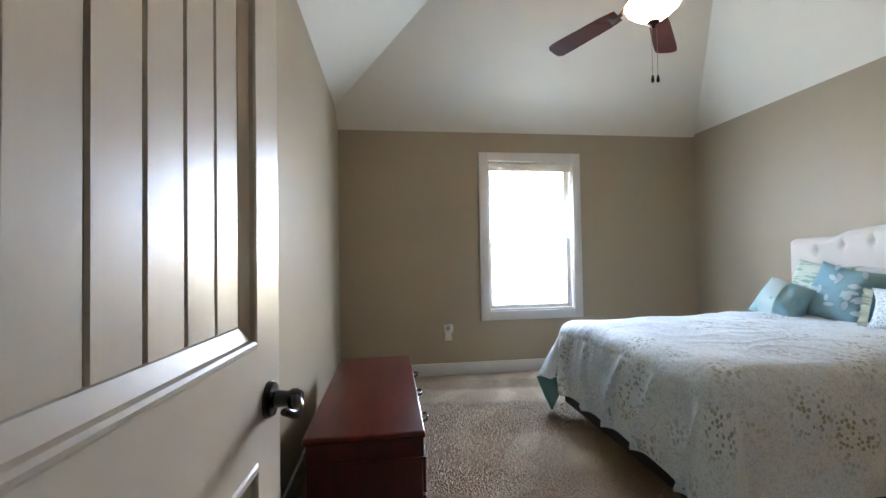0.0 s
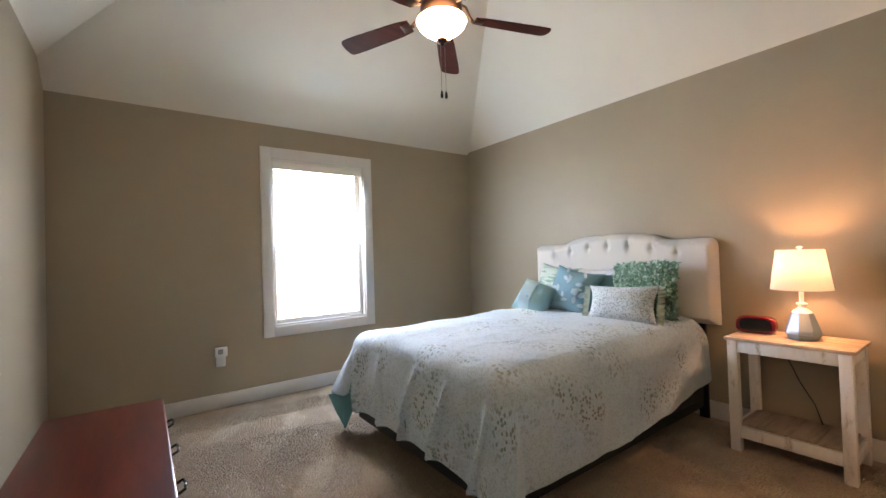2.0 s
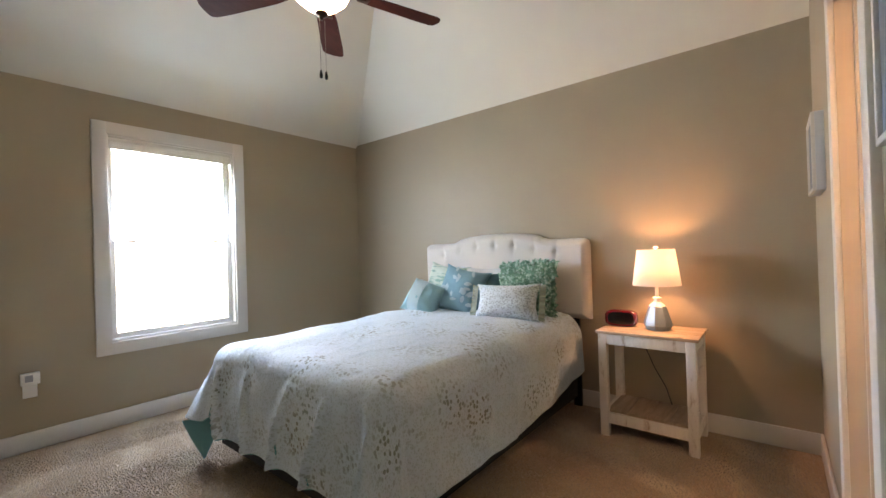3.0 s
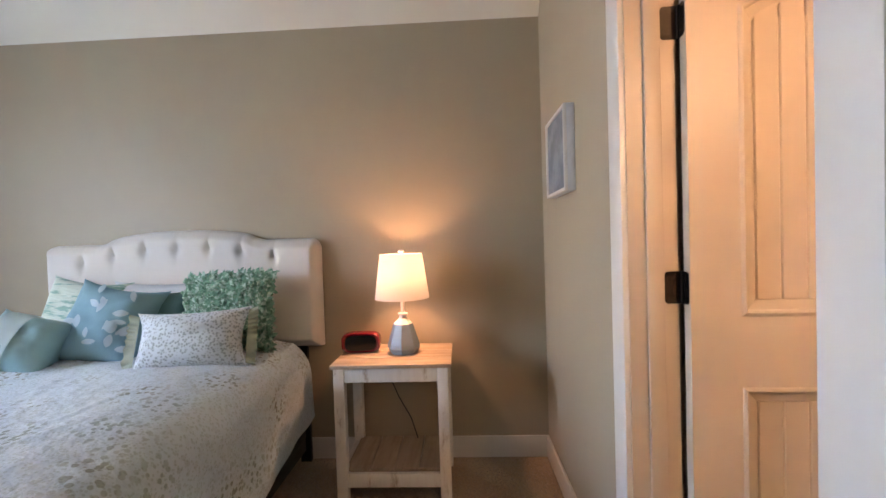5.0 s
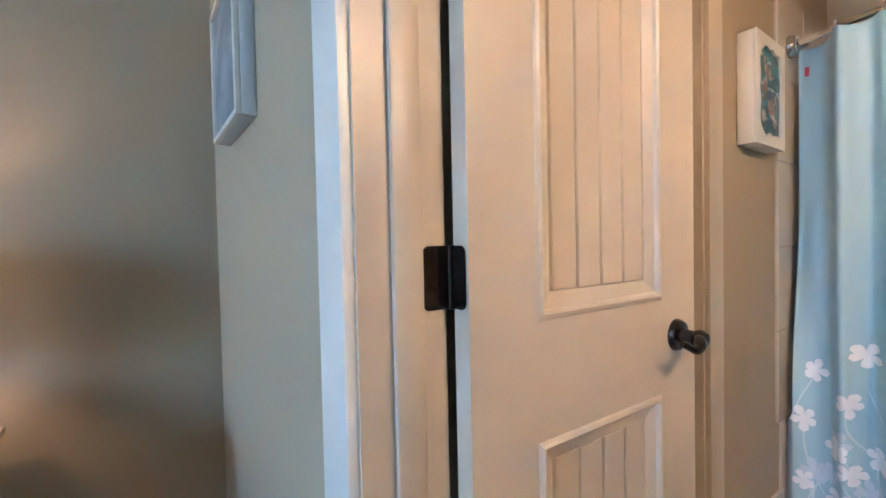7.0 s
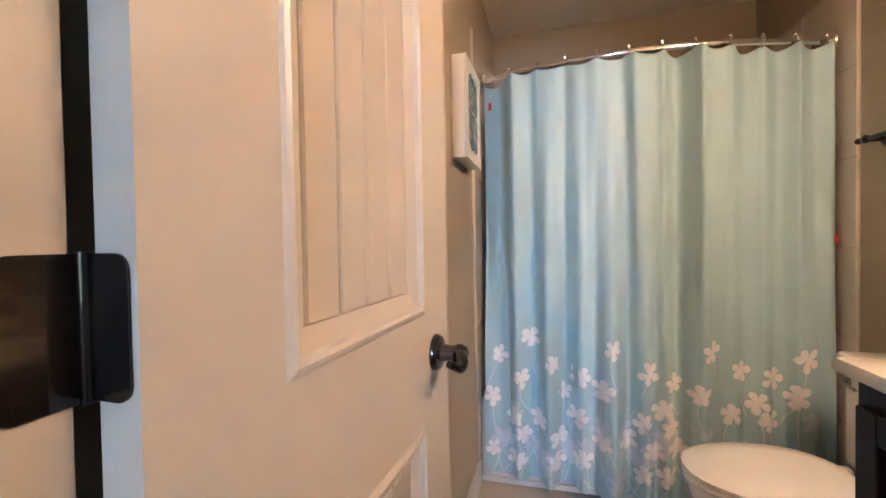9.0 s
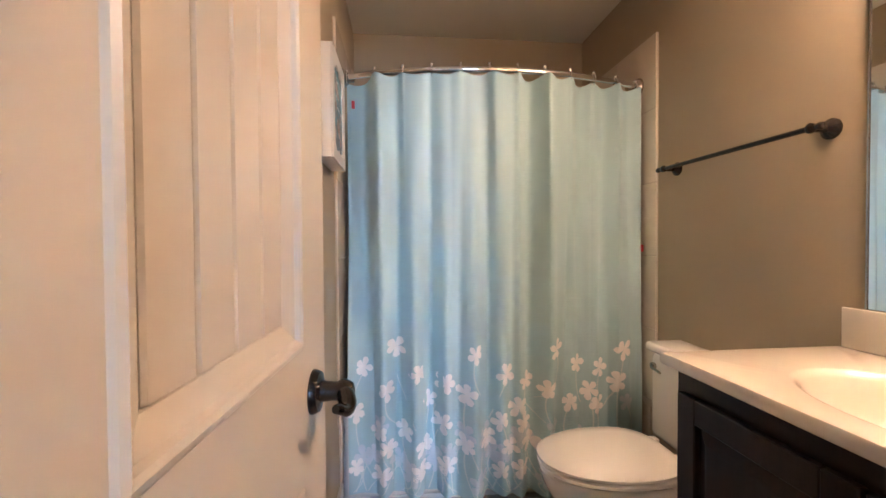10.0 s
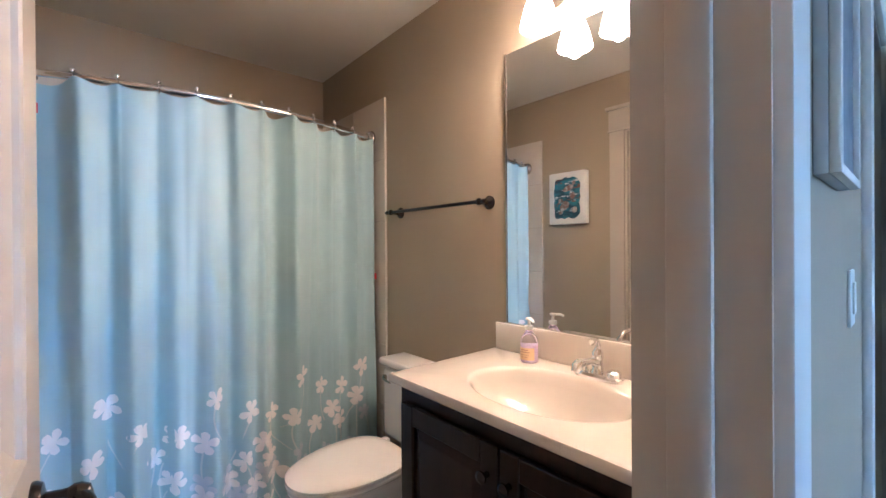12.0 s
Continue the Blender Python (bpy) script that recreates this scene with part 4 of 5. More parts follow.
# ---- ceiling fan ----
FX, FY = 1.965, 2.335
fan = thing("ceiling_fan", (FX, FY, 2.605), "five-blade ceiling fan with cherry blades and a lit frosted glass bowl", "ceiling fan")
part("canopy", lathe([(0.001, 0.88), (0.07, 0.88), (0.065, 0.84), (0.02, 0.80), (0.001, 0.80)], 28), M_FANMETAL, fan)
part("downrod", lathe([(0.001, 0.12), (0.0125, 0.12), (0.0125, 0.81), (0.001, 0.81)], 14), M_FANMETAL, fan)
part("motor", lathe([(0.001, 0.13), (0.05, 0.13), (0.10, 0.11), (0.12, 0.07), (0.12, 0.02), (0.095, -0.01), (0.06, -0.03), (0.05, -0.055), (0.001, -0.055)], 40), M_FANMETAL, fan)
part("glass_bowl", lathe([(0.06, -0.035), (0.136, -0.040), (0.144, -0.052), (0.132, -0.078), (0.098, -0.108), (0.056, -0.138), (0.026, -0.153), (0.001, -0.154)], 40, close=False), M_FANGLASS, fan, "lit frosted glass bowl")
part("bowl_cap", lathe([(0.001, -0.150), (0.028, -0.152), (0.034, -0.160), (0.022, -0.172), (0.010, -0.178), (0.008, -0.19), (0.001, -0.192)], 24), M_FANMETAL, fan)
for i in range(5):
    an = radians(48.5 + i * 72)
    rot = Matrix.Rotation(an, 4, "Z") @ Matrix.Translation((0, 0, -0.012)) @ Matrix.Rotation(radians(3.5), 4, "Y") @ Matrix.Rotation(radians(12), 4, "X")
    b = bmesh.new()
    out = [(0.20, -0.046), (0.28, -0.058), (0.56, -0.068), (0.635, -0.067), (0.655, -0.058), (0.664, -0.040), (0.668, 0.0), (0.664, 0.040), (0.655, 0.058), (0.635, 0.067), (0.56, 0.068), (0.28, 0.058), (0.20, 0.046)]
    lo_ = [b.verts.new((x, y, -0.003)) for x, y in out]
    hi_ = [b.verts.new((x, y, 0.003)) for x, y in out]
    b.faces.new(lo_)
    b.faces.new(hi_[::-1])
    for k in range(len(out)):
        b.faces.new((lo_[k], lo_[(k + 1) % len(out)], hi_[(k + 1) % len(out)], hi_[k]))
    part("blade", b, M_BLADE, fan, smooth=False, m=rot)
    b = bx(0.175, 0.24, -0.012, 0.012, -0.010, -0.004, bevel=0.002)
    tube([(0.10, 0, 0.075), (0.14, 0, 0.062), (0.165, 0, 0.02), (0.19, 0, -0.006)], 0.008, 8, b)
    box(b, 0.195, 0.255, -0.035, 0.035, -0.0085, -0.0035, bevel=0.002)
    part("bracket", b, M_FANMETAL, fan, m=rot)
for cx, cy, L in ((-0.02, -0.01, 0.275), (0.022, 0.005, 0.265)):
    b = tube([(cx, cy, -0.18), (cx, cy, -0.18 - L)], 0.0012, 6)
    ch = part("pull_chain", b, M_NICKEL, fan)
    part("chain_bob", lathe([(0.001, 0.022), (0.005, 0.018), (0.0085, -0.004), (0.008, -0.018), (0.001, -0.022)], 14), M_BLACK, ch, m=Matrix.Translation((cx, cy, -0.18 - L - 0.02)))

# ---- framed boxes ----
M_BOXSIDE = paint("pale_blue_side", (0.52, 0.55, 0.58), 0.6, 0.10, 80, 0.2)


def shadow_box(name, place, w, h, d, rz, label, light):
    """A deep frame: face towards local -y, back on the wall at y = 0."""
    f = thing(name, place, label, "picture", rz=rz)
    t = 0.014
    for x0, x1, z0, z1 in ((-w / 2, -w / 2 + t, 0, h), (w / 2 - t, w / 2, 0, h), (-w / 2 + t, w / 2 - t, 0, t), (-w / 2 + t, w / 2 - t, h - t, h)):
        part("frame_side", bx(x0 + 0.003 * (x0 > 0), x1, -d + 0.0131, -0.001, z0, z1, bevel=0.001), M_BOXSIDE, f)
        part("frame_front", bx(x0, x1, -d, -d + 0.013, z0, z1, bevel=0.002), M_TRIM, f)
    part("backing", bx(-w / 2 + t, w / 2 - t, -d + 0.008, -0.004, t, h - t), light, f)
    return f


M_PALEBLUE = two_tone("pale_blue_print", (0.07, 0.10, 0.13), (0.18, 0.21, 0.25), 9, 0.4, 0.6, tex="NOISE", relief=0.0)
def sea_print():
    """A deep teal sea with torn streaks of white, brown and pale blue."""
    m, nt, p = nodes_of("sea_print")
    v = coords(nt, scale=(1, 1, 2.2), rot=(0, 0.5, 0))
    c = mix_color(nt, ramp(nt, noise_tex(nt, v, 9, 3), 0.4, 0.6), (0.008, 0.05, 0.08), (0.03, 0.19, 0.25))
    c = mix_color(nt, ramp(nt, noise_tex(nt, v, 8, 5, 0.7), 0.56, 0.59), c, (0.16, 0.085, 0.06))
    c = mix_color(nt, ramp(nt, noise_tex(nt, coords(nt, scale=(1, 1, 3), rot=(0, 0.6, 0)), 10, 5, 0.7), 0.58, 0.60), c, (0.50, 0.52, 0.54))
    nt.links.new(c, p.inputs["Base Color"])
    p.inputs["Roughness"].default_value = 0.35
    return m


M_SEA = sea_print()
M_SHELL = two_tone("shell_print", (0.20, 0.11, 0.09), (0.42, 0.38, 0.36), 34, 0.4, 0.6, tex="NOISE", relief=0.0)
shadow_box("shadow_box", (3.35, YS, 1.44), 0.345, 0.35, 0.045, 180, "deep white box frame with a pale blue print", M_PALEBLUE)
shadow_box("shadow_box", (1.665, YS, 1.385), 0.26, 0.35, 0.030, 180, "deep white box frame hung beside the bathroom door", M_PALEBLUE)

# light switch, outlet with a plugged-in device
sw = thing("light_switch", (1.34, YS, 1.18), "white rocker light switch plate on the tan wall", "light switch", rz=180)
part("plate", bx(-0.036, 0.036, -0.006, 0, -0.058, 0.058, bevel=0.002), M_PLASTIC, sw)
part("rocker", bx(-0.016, 0.016, -0.010, -0.006, -0.033, 0.033, bevel=0.002), M_PLASTIC, sw)
ol = thing("wall_outlet", (1.083, YN, 0.43), "white wall outlet plate", "outlet")
part("plate", bx(-0.035, 0.035, -0.006, 0, -0.085, 0.03, bevel=0.002), M_PLASTIC, ol)
pl = thing("plug_in_device", (1.083, YN - 0.006, 0.465), "small white plug-in night light with a grey window", "night light")
part("housing", bx(-0.046, 0.046, -0.035, 0, -0.030, 0.045, bevel=0.004), M_PLASTIC, pl)
part("window", bx(-0.026, 0.012, -0.037, -0.0352, -0.010, 0.032), paint("grey_lens", (0.25, 0.26, 0.27), 0.3, 0.1, 50, 0), pl)
ow = thing("wall_outlet", (XW, 1.80, 0.40), "white wall outlet plate above the chest's side", "outlet", rz=90)
part("plate", bx(-0.036, 0.036, -0.006, 0, -0.058, 0.058, bevel=0.002), M_PLASTIC, ow)
for dz in (-0.02, 0.02):
    part("socket", bx(-0.017, 0.017, -0.0075, -0.006, dz - 0.014, dz + 0.014, bevel=0.002), M_PLASTIC, ow)

# ---- carpet pile ----


def pile():
    """Short leaning tufts over the open floor, as one mesh."""
    gen = np.random.default_rng(4)
    step = 0.0125
    xs, ys = np.meshgrid(np.arange(XW + 0.02, XE - 0.02, step), np.arange(YS + 0.02, YN - 0.02, step))
    xs, ys = xs.ravel(), ys.ravel()
    keep = ~((xs > 2.15) & (xs < 3.6) & (ys > 2.0) & (ys < 3.0)) & ~((xs > 0.18) & (xs < 0.63) & (ys > 1.95) & (ys < 3.2))
    xs, ys = xs[keep], ys[keep]
    n = len(xs)
    xs = xs + gen.uniform(-0.005, 0.005, n)
    ys = ys + gen.uniform(-0.005, 0.005, n)
    lane = np.sin(xs * 4.2 + ys * 7.5 + 1.6 * np.sin(xs * 2.3) + 1.1 * np.sin(ys * 3.1))
    lean = 0.006 * np.tanh(lane * 2.5)
    r, h = gen.uniform(0.006, 0.010, n), gen.uniform(0.003, 0.0075, n)
    a0 = gen.uniform(0, 2 * np.pi, n)
    v = np.zeros((n, 5, 3))
    for k in range(4):
        a = a0 + k * np.pi / 2
        v[:, k, 0], v[:, k, 1], v[:, k, 2] = xs + r * np.cos(a), ys + r * np.sin(a), -0.001
    v[:, 4, 0], v[:, 4, 1], v[:, 4, 2] = xs + gen.uniform(-0.004, 0.004, n) + lean, ys + gen.uniform(-0.004, 0.004, n) + lean * 0.7, h
    base = (np.arange(n) * 5)[:, None, None]
    f = (base + np.array([[0, 1, 4], [1, 2, 4], [2, 3, 4], [3, 0, 4]])[None]).reshape(-1, 3)
    me = bpy.data.meshes.new("carpet_pile")
    me.from_pydata(v.reshape(-1, 3).tolist(), [], f.tolist())
    m, nt, p = nodes_of("carpet_tufts")
    g = nt.nodes.new("ShaderNodeNewGeometry")
    c = mix_color(nt, g.outputs["Random Per Island"], (0.31, 0.225, 0.152), (0.385, 0.285, 0.193))
    wv = nt.nodes.new("ShaderNodeTexWave")
    wv.inputs["Scale"].default_value, wv.inputs["Distortion"].default_value, wv.inputs["Detail"].default_value = 0.8, 9.0, 4
    nt.links.new(coords(nt, rot=(0, 0, 0.5)), wv.inputs["Vector"])
    patch = ramp(nt, noise_tex(nt, coords(nt), 1.1, 3), 0.42, 0.62, 0, 0.6)
    lane = nt.nodes.new("ShaderNodeMath")
    lane.operation = "MULTIPLY"
    nt.links.new(ramp(nt, wv.outputs["Fac"], 0.50, 0.85), lane.inputs[0])
    nt.links.new(patch, lane.inputs[1])
    c = mix_color(nt, lane.outputs[0], c, (0.60, 0.48, 0.34))
    c = mix_color(nt, ramp(nt, noise_tex(nt, coords(nt), 4.0, 4), 0.35, 0.7, 0, 0.25), c, (0.20, 0.135, 0.09))
    nt.links.new(c, p.inputs["Base Color"])
    p.inputs["Roughness"].default_value = 0.95
    me.materials.append(m)
    ob = tagged(new("carpet_pile", me), "beige cut-pile carpet with vacuum tracks", "carpet", kind="stuff")
    return ob


pile()

# ---- bathroom: closet door ----
for y0, y1 in ((CD0 - 0.095, CD0 + 0.002), (CD1 - 0.002, CD1 + 0.095)):
    structure("closet_casing", bx(BE - 0.018, BE, y0, y1, 0, DH, bevel=0.002), M_DOOR, True)
structure("closet_casing", bx(BE - 0.020, BE, CD0 - 0.10, CD1 + 0.10, DH + 0.004, DH + 0.135, bevel=0.002), M_DOOR, True)
structure("closet_casing", bx(BE - 0.036, BE, CD0 - 0.118, CD1 + 0.118, DH + 0.137, DH + 0.160, bevel=0.004), M_DOOR, True)
structure("closet_casing", bx(BE - 0.026, BE, CD0 - 0.105, CD1 + 0.105, DH - 0.006, DH + 0.003, bevel=0.002), M_DOOR, True)
b = bx(BE - 0.003, BE + 0.123, CD0, CD0 + 0.016, 0, DH)
box(b, BE - 0.003, BE + 0.123, CD1 - 0.016, CD1, 0, DH)
box(b, BE - 0.003, BE + 0.123, CD0 + 0.016, CD1 - 0.016, DH - 0.016, DH)
structure("closet_jamb", b, M_DOOR)
b = bx(BE + 0.032, BE + 0.044, CD0 + 0.016, CD0 + 0.028, 0, DH - 0.016)
box(b, BE + 0.032, BE + 0.044, CD1 - 0.028, CD1 - 0.016, 0, DH - 0.016)
structure("closet_stop", b, M_DOOR)
cw = CD1 - CD0 - 0.036
cd = thing("closet_door", (BE + 0.062, CD0 + 0.018, 0.0), "closed cream two-panel closet door with an arched upper panel", "door", rz=90)
panel_door(cd, cw, 2.02, arch=0.06, planks=4, stile=0.11)
knob_set(cd, cw - 0.06, 0.946, -1)

# ---- bathroom: tub, tiles, curtain ----
TUB_Y = -1.50
tub = thing("bathtub", ((BW + BE) / 2, (TUB_Y + BS) / 2, 0), "white alcove bathtub behind the curtain", "bathtub")
tw, td = (BE - BW) / 2 - 0.002, (TUB_Y - BS) / 2 - 0.002


def tub_shell():
    b = bmesh.new()
    n = 48

    def ring(kx, ky, z, p):
        out = []
        for k in range(n):
            a = 2 * math.pi * k / n
            ca, sa = math.cos(a), math.sin(a)
            out.append(b.verts.new((kx * abs(ca) ** p * (1 if ca > 0 else -1), ky * abs(sa) ** p * (1 if sa > 0 else -1), z)))
        return out

    rings = [ring(tw, td, 0.0, 0.06), ring(tw, td, 0.385, 0.06), ring(tw - 0.008, td - 0.008, 0.395, 0.08), ring(tw - 0.09, td - 0.07, 0.395, 0.35), ring(tw - 0.11, td - 0.09, 0.37, 0.4), ring(tw - 0.20, td - 0.13, 0.08, 0.45), ring(tw - 0.26, td - 0.18, 0.06, 0.5)]
    for r1, r2 in zip(rings, rings[1:]):
        for k in range(n):
            b.faces.new((r1[k], r1[(k + 1) % n], r2[(k + 1) % n], r2[k]))
    b.faces.new(rings[-1])
    return b


part("shell", tub_shell(), M_TUB, tub)
b = bx(BW, BE, TUB_Y + 0.001, TUB_Y + 0.014, 0.0, 0.03, bevel=0.003)
structure("tub_trim", b, M_TRIM)

# curtain rod, rings and curtain
ROD_Z = 1.905
rod = thing("shower_rod", ((BW + BE) / 2, -1.535, ROD_Z), "curved polished metal shower rod with round wall flanges", "curtain rod")


def bow(u):
    return 0.15 * 4 * u * (1 - u)


part("rod", tube([(BW + (BE - BW) * k / 40 - (BW + BE) / 2, bow(k / 40), 0) for k in range(41)], 0.0125, 14), M_CHROME, rod)
for sx in (-1, 1):
    b = lathe([(0.001, 0.0), (0.044, 0.0), (0.044, 0.008), (0.038, 0.022), (0.026, 0.032), (0.018, 0.038), (0.016, 0.060), (0.001, 0.060)], 30)
    bmesh.ops.transform(b, matrix=Matrix.Translation((sx * ((BE - BW) / 2 - 0.011), 0, 0)) @ Matrix.Rotation(-sx * math.pi / 2, 4, "Y"), verts=b.verts)
    part("flange", b, M_NICKEL, rod)

CU0, CU1, CTOP, CBOT = 2.700, 1.335, 1.892, 0.055
HOOKS = 12


def curtain_point(u, z):
    """u runs from the east end to the west end."""
    x = CU0 + (CU1 - CU0) * u
    ur = (BE - x) / (BE - BW)
    s = (z - CBOT) / (CTOP - CBOT)
    ph = u * (HOOKS - 1) * 2 * math.pi
    amp = 0.030 + 0.030 * (1 - s)
    bend_ = noise.noise(Vector((u * 5.0, 0.35 * z, 12.0)))
    fold = amp * (math.cos(ph + 1.5 * bend_) * (0.08 + 0.34 * s ** 3) + 2.4 * (1 - 0.3 * s) * noise.noise(Vector((u * 9.0, 0.20 * z, 2.0))) + 1.5 * noise.noise(Vector((u * 21.0, 0.28 * z, 6.0))))
    fold += 0.006 * noise.noise(Vector((u * 26, z * 0.7, 4.0)))
    dip = -0.013 * (0.5 - 0.5 * math.cos(ph)) * max(0.0, (s - 0.86) / 0.14)
    y = -1.535 + bow(ur) * (0.98 - 0.12 * (1 - s)) + fold
    x += 0.007 * math.sin(ph) * s
    w = min(1.0, max(0.0, (1.25 - z) / 0.75))
    y += w * w * (3 - 2 * w) * max(0.0, TUB_Y + 0.018 + 0.006 * math.cos(ph) - y)
    if u > 0.93:
        y += (u - 0.93) * 0.1 * (1 - s)
    return Vector((x, y, z + dip))


ORIGIN = Vector(((BW + BE) / 2, -1.46, 0))
curtain = thing("shower_curtain", tuple(ORIGIN), "aqua shower curtain with white flowers printed along the bottom", "shower curtain")
part("cloth", grid(lambda u, v: curtain_point(u, CBOT + (CTOP - CBOT) * v) - ORIGIN, 300, 60), M_CURTAIN, curtain)
for k in range(HOOKS):
    u = k / (HOOKS - 1) * 0.985 + 0.006
    p = curtain_point(u, CTOP)
    ur = (BE - p.x) / (BE - BW)
    c = Vector((p.x, -1.535 + bow(ur), ROD_Z)) - ORIGIN
    pts = [c + Vector((0, 0.019 * math.cos(a), -0.004 + 0.023 * math.sin(a))) for a in [2 * math.pi * q / 16 for q in range(17)]]
    b = tube(pts, 0.0022, 8)
    ball = lathe([(0.001, -0.006), (0.005, -0.004), (0.006, 0), (0.005, 0.004), (0.001, 0.006)], 10)
    bmesh.ops.scale(ball, verts=ball.verts, vec=(1.35, 1.35, 1.35))
    bmesh.ops.translate(ball, verts=ball.verts, vec=c + Vector((0, 0.004, 0.022)))
    me = bpy.data.meshes.new("t")
    ball.to_mesh(me)
    ball.free()
    b.from_mesh(me)
    bpy.data.meshes.remove(me)
    part("hook", b, M_CHROME, curtain)


def on_cloth(x, z, off):
    """The point of the curtain at x, z, lifted off it."""
    u = (x - CU0) / (CU1 - CU0)
    u = min(0.999, max(0.001, u))
    p = curtain_point(u, z)
    return Vector((x, p.y + off, z)) - ORIGIN


FLOWERS = [(2.488, 0.710), (2.155, 0.695), (1.784, 0.695), (2.631, 0.618), (2.392, 0.608), (2.014, 0.595), (1.659, 0.609), (1.438, 0.668), (2.274, 0.563), (2.529, 0.529), (2.191, 0.521), (1.914, 0.555), (1.833, 0.526), (1.545, 0.580), (1.469, 0.519), (2.343, 0.472), (2.288, 0.386), (2.664, 0.423), (2.562, 0.347), (2.454, 0.349), (1.956, 0.448), (2.035, 0.391), (1.927, 0.373), (1.688, 0.428), (1.597, 0.480), (1.556, 0.406), (2.362, 0.274), (2.193, 0.303), (2.269, 0.199), (2.384, 0.170), (2.524, 0.270), (2.667, 0.175), (2.551, 0.152), (2.093, 0.306), (1.994, 0.270), (1.895, 0.285), (2.031, 0.167), (1.945, 0.182)]
BRIGHT = len(FLOWERS)
rnd = random.Random(23)
for k in range(26):
    FLOWERS.append((1.40 + k * 0.05 + rnd.uniform(-0.03, 0.03), rnd.uniform(0.12, 0.44)))
rnd = random.Random(11)
for k, (fx, fz) in enumerate(FLOWERS):
    b = bmesh.new()
    size = rnd.uniform(0.042, 0.050)
    a0 = rnd.uniform(0, 6.28)
    squash = rnd.uniform(0.75, 1.0)
    for q in range(5):
        a = a0 + q * 2 * math.pi / 5 + rnd.uniform(-0.15, 0.15)
        L, W = size * rnd.uniform(0.85, 1.15), size * rnd.uniform(0.36, 0.44)
        rows = []
        for i in range(7):
            s = i / 6
            r = L * s
            w = W * max(0.03, 1.32 * s ** 0.75 * math.sqrt(max(0.0, 1.02 - s ** 3)))
            row = []
            for j in (-1, -0.33, 0.33, 1):
                px = (r * math.cos(a) - j * w * math.sin(a)) * squash
                pz = r * math.sin(a) + j * w * math.cos(a)
                row.append(b.verts.new(on_cloth(fx + px, fz + pz, (0.0019 if k >= BRIGHT else 0.0030) + 0.00006 * q + 0.00001 * k)))
            rows.append(row)
        for r1, r2 in zip(rows, rows[1:]):
            for j in range(3):
                b.faces.new((r1[j], r1[j + 1], r2[j + 1], r2[j]))
    part("flower", b, M_FAINT if k >= BRIGHT else M_FLOWER, curtain)
    b = bmesh.new()
    bend, drop, side = rnd.uniform(-0.08, 0.08), rnd.uniform(0.16, 0.30), rnd.uniform(-0.10, 0.10)
    prev = None
    z_end = max(CBOT + 0.02, fz - drop)
    for i in range(15):
        s = i / 14
        x = fx + side * s * s + bend * math.sin(math.pi * s) * 0.5
        z = fz - 0.012 + (z_end - fz) * s
        row = [b.verts.new(on_cloth(x + e, z, 0.0016)) for e in (-0.0026, 0.0026)]
        if prev:
            b.faces.new((prev[0], prev[1], row[1], row[0]))
        prev = row
    part("stem", b, M_STEM, curtain)
tag = thing("curtain_tag", (BW + 0.03, -1.47, 1.135), "small red tag at the curtain's edge", "tag")
part("tag", bx(-0.006, 0.006, -0.001, 0.001, -0.016, 0.016), M_CORAL, tag)
tag = thing("curtain_tag", tuple(curtain_point(0.025, 1.80) + Vector((0, 0.006, 0))), "small red tag at the curtain's top edge", "tag")
part("tag", bx(-0.007, 0.007, -0.001, 0.001, -0.018, 0.018), M_CORAL, tag)

# towel bar
tb = thing("towel_bar", (BW, -0.955, 1.47), "dark bronze towel bar on round posts", "towel bar")
part("bar", tube([(0.062, -0.345, 0), (0.062, 0.335, 0)], 0.008, 14), M_BLACK, tb)
for yy in (-0.31, 0.31):
    b = lathe([(0.001, 0), (0.028, 0), (0.028, 0.006), (0.021, 0.014), (0.011, 0.022), (0.0105, 0.055), (0.014, 0.060), (0.014, 0.068), (0.008, 0.074), (0.001, 0.075)], 24)
    bmesh.ops.transform(b, matrix=Matrix.Translation((0, yy, 0)) @ Matrix.Rotation(math.pi / 2, 4, "Y"), verts=b.verts)
    part("post", b, M_BLACK, tb)
for yy in (-0.345, 0.335):
    part("end_cap", lathe([(0.001, -0.010), (0.009, -0.008), (0.011, 0), (0.009, 0.008), (0.001, 0.010)], 14), M_BLACK, tb, m=Matrix.Translation((0.062, yy, 0)) @ Matrix.Rotation(math.pi / 2, 4, "X"))

# picture with shells
f = thing("shell_picture", (BE, -1.155, 1.452), "white box picture of shells on a teal sea", "picture", rz=90)
pw, ph = 0.285, 0.37
m0 = Matrix.Identity(4)
# local y points to -x of the room; the face is at local +y


def wavy():
    """A rounded rectangle with a rippled edge."""
    out = []
    for k in range(96):
        a = 2 * math.pi * k / 96
        ca, sa = math.cos(a), math.sin(a)
        w = (1 + 0.030 * math.cos(a * 11) + 0.012 * math.sin(a * 5)) / (ca ** 6 + sa ** 6) ** (1 / 6)
        out.append(((pw / 2 - 0.036) * ca * w, ph / 2 + (ph / 2 - 0.040) * sa * w))
    return out


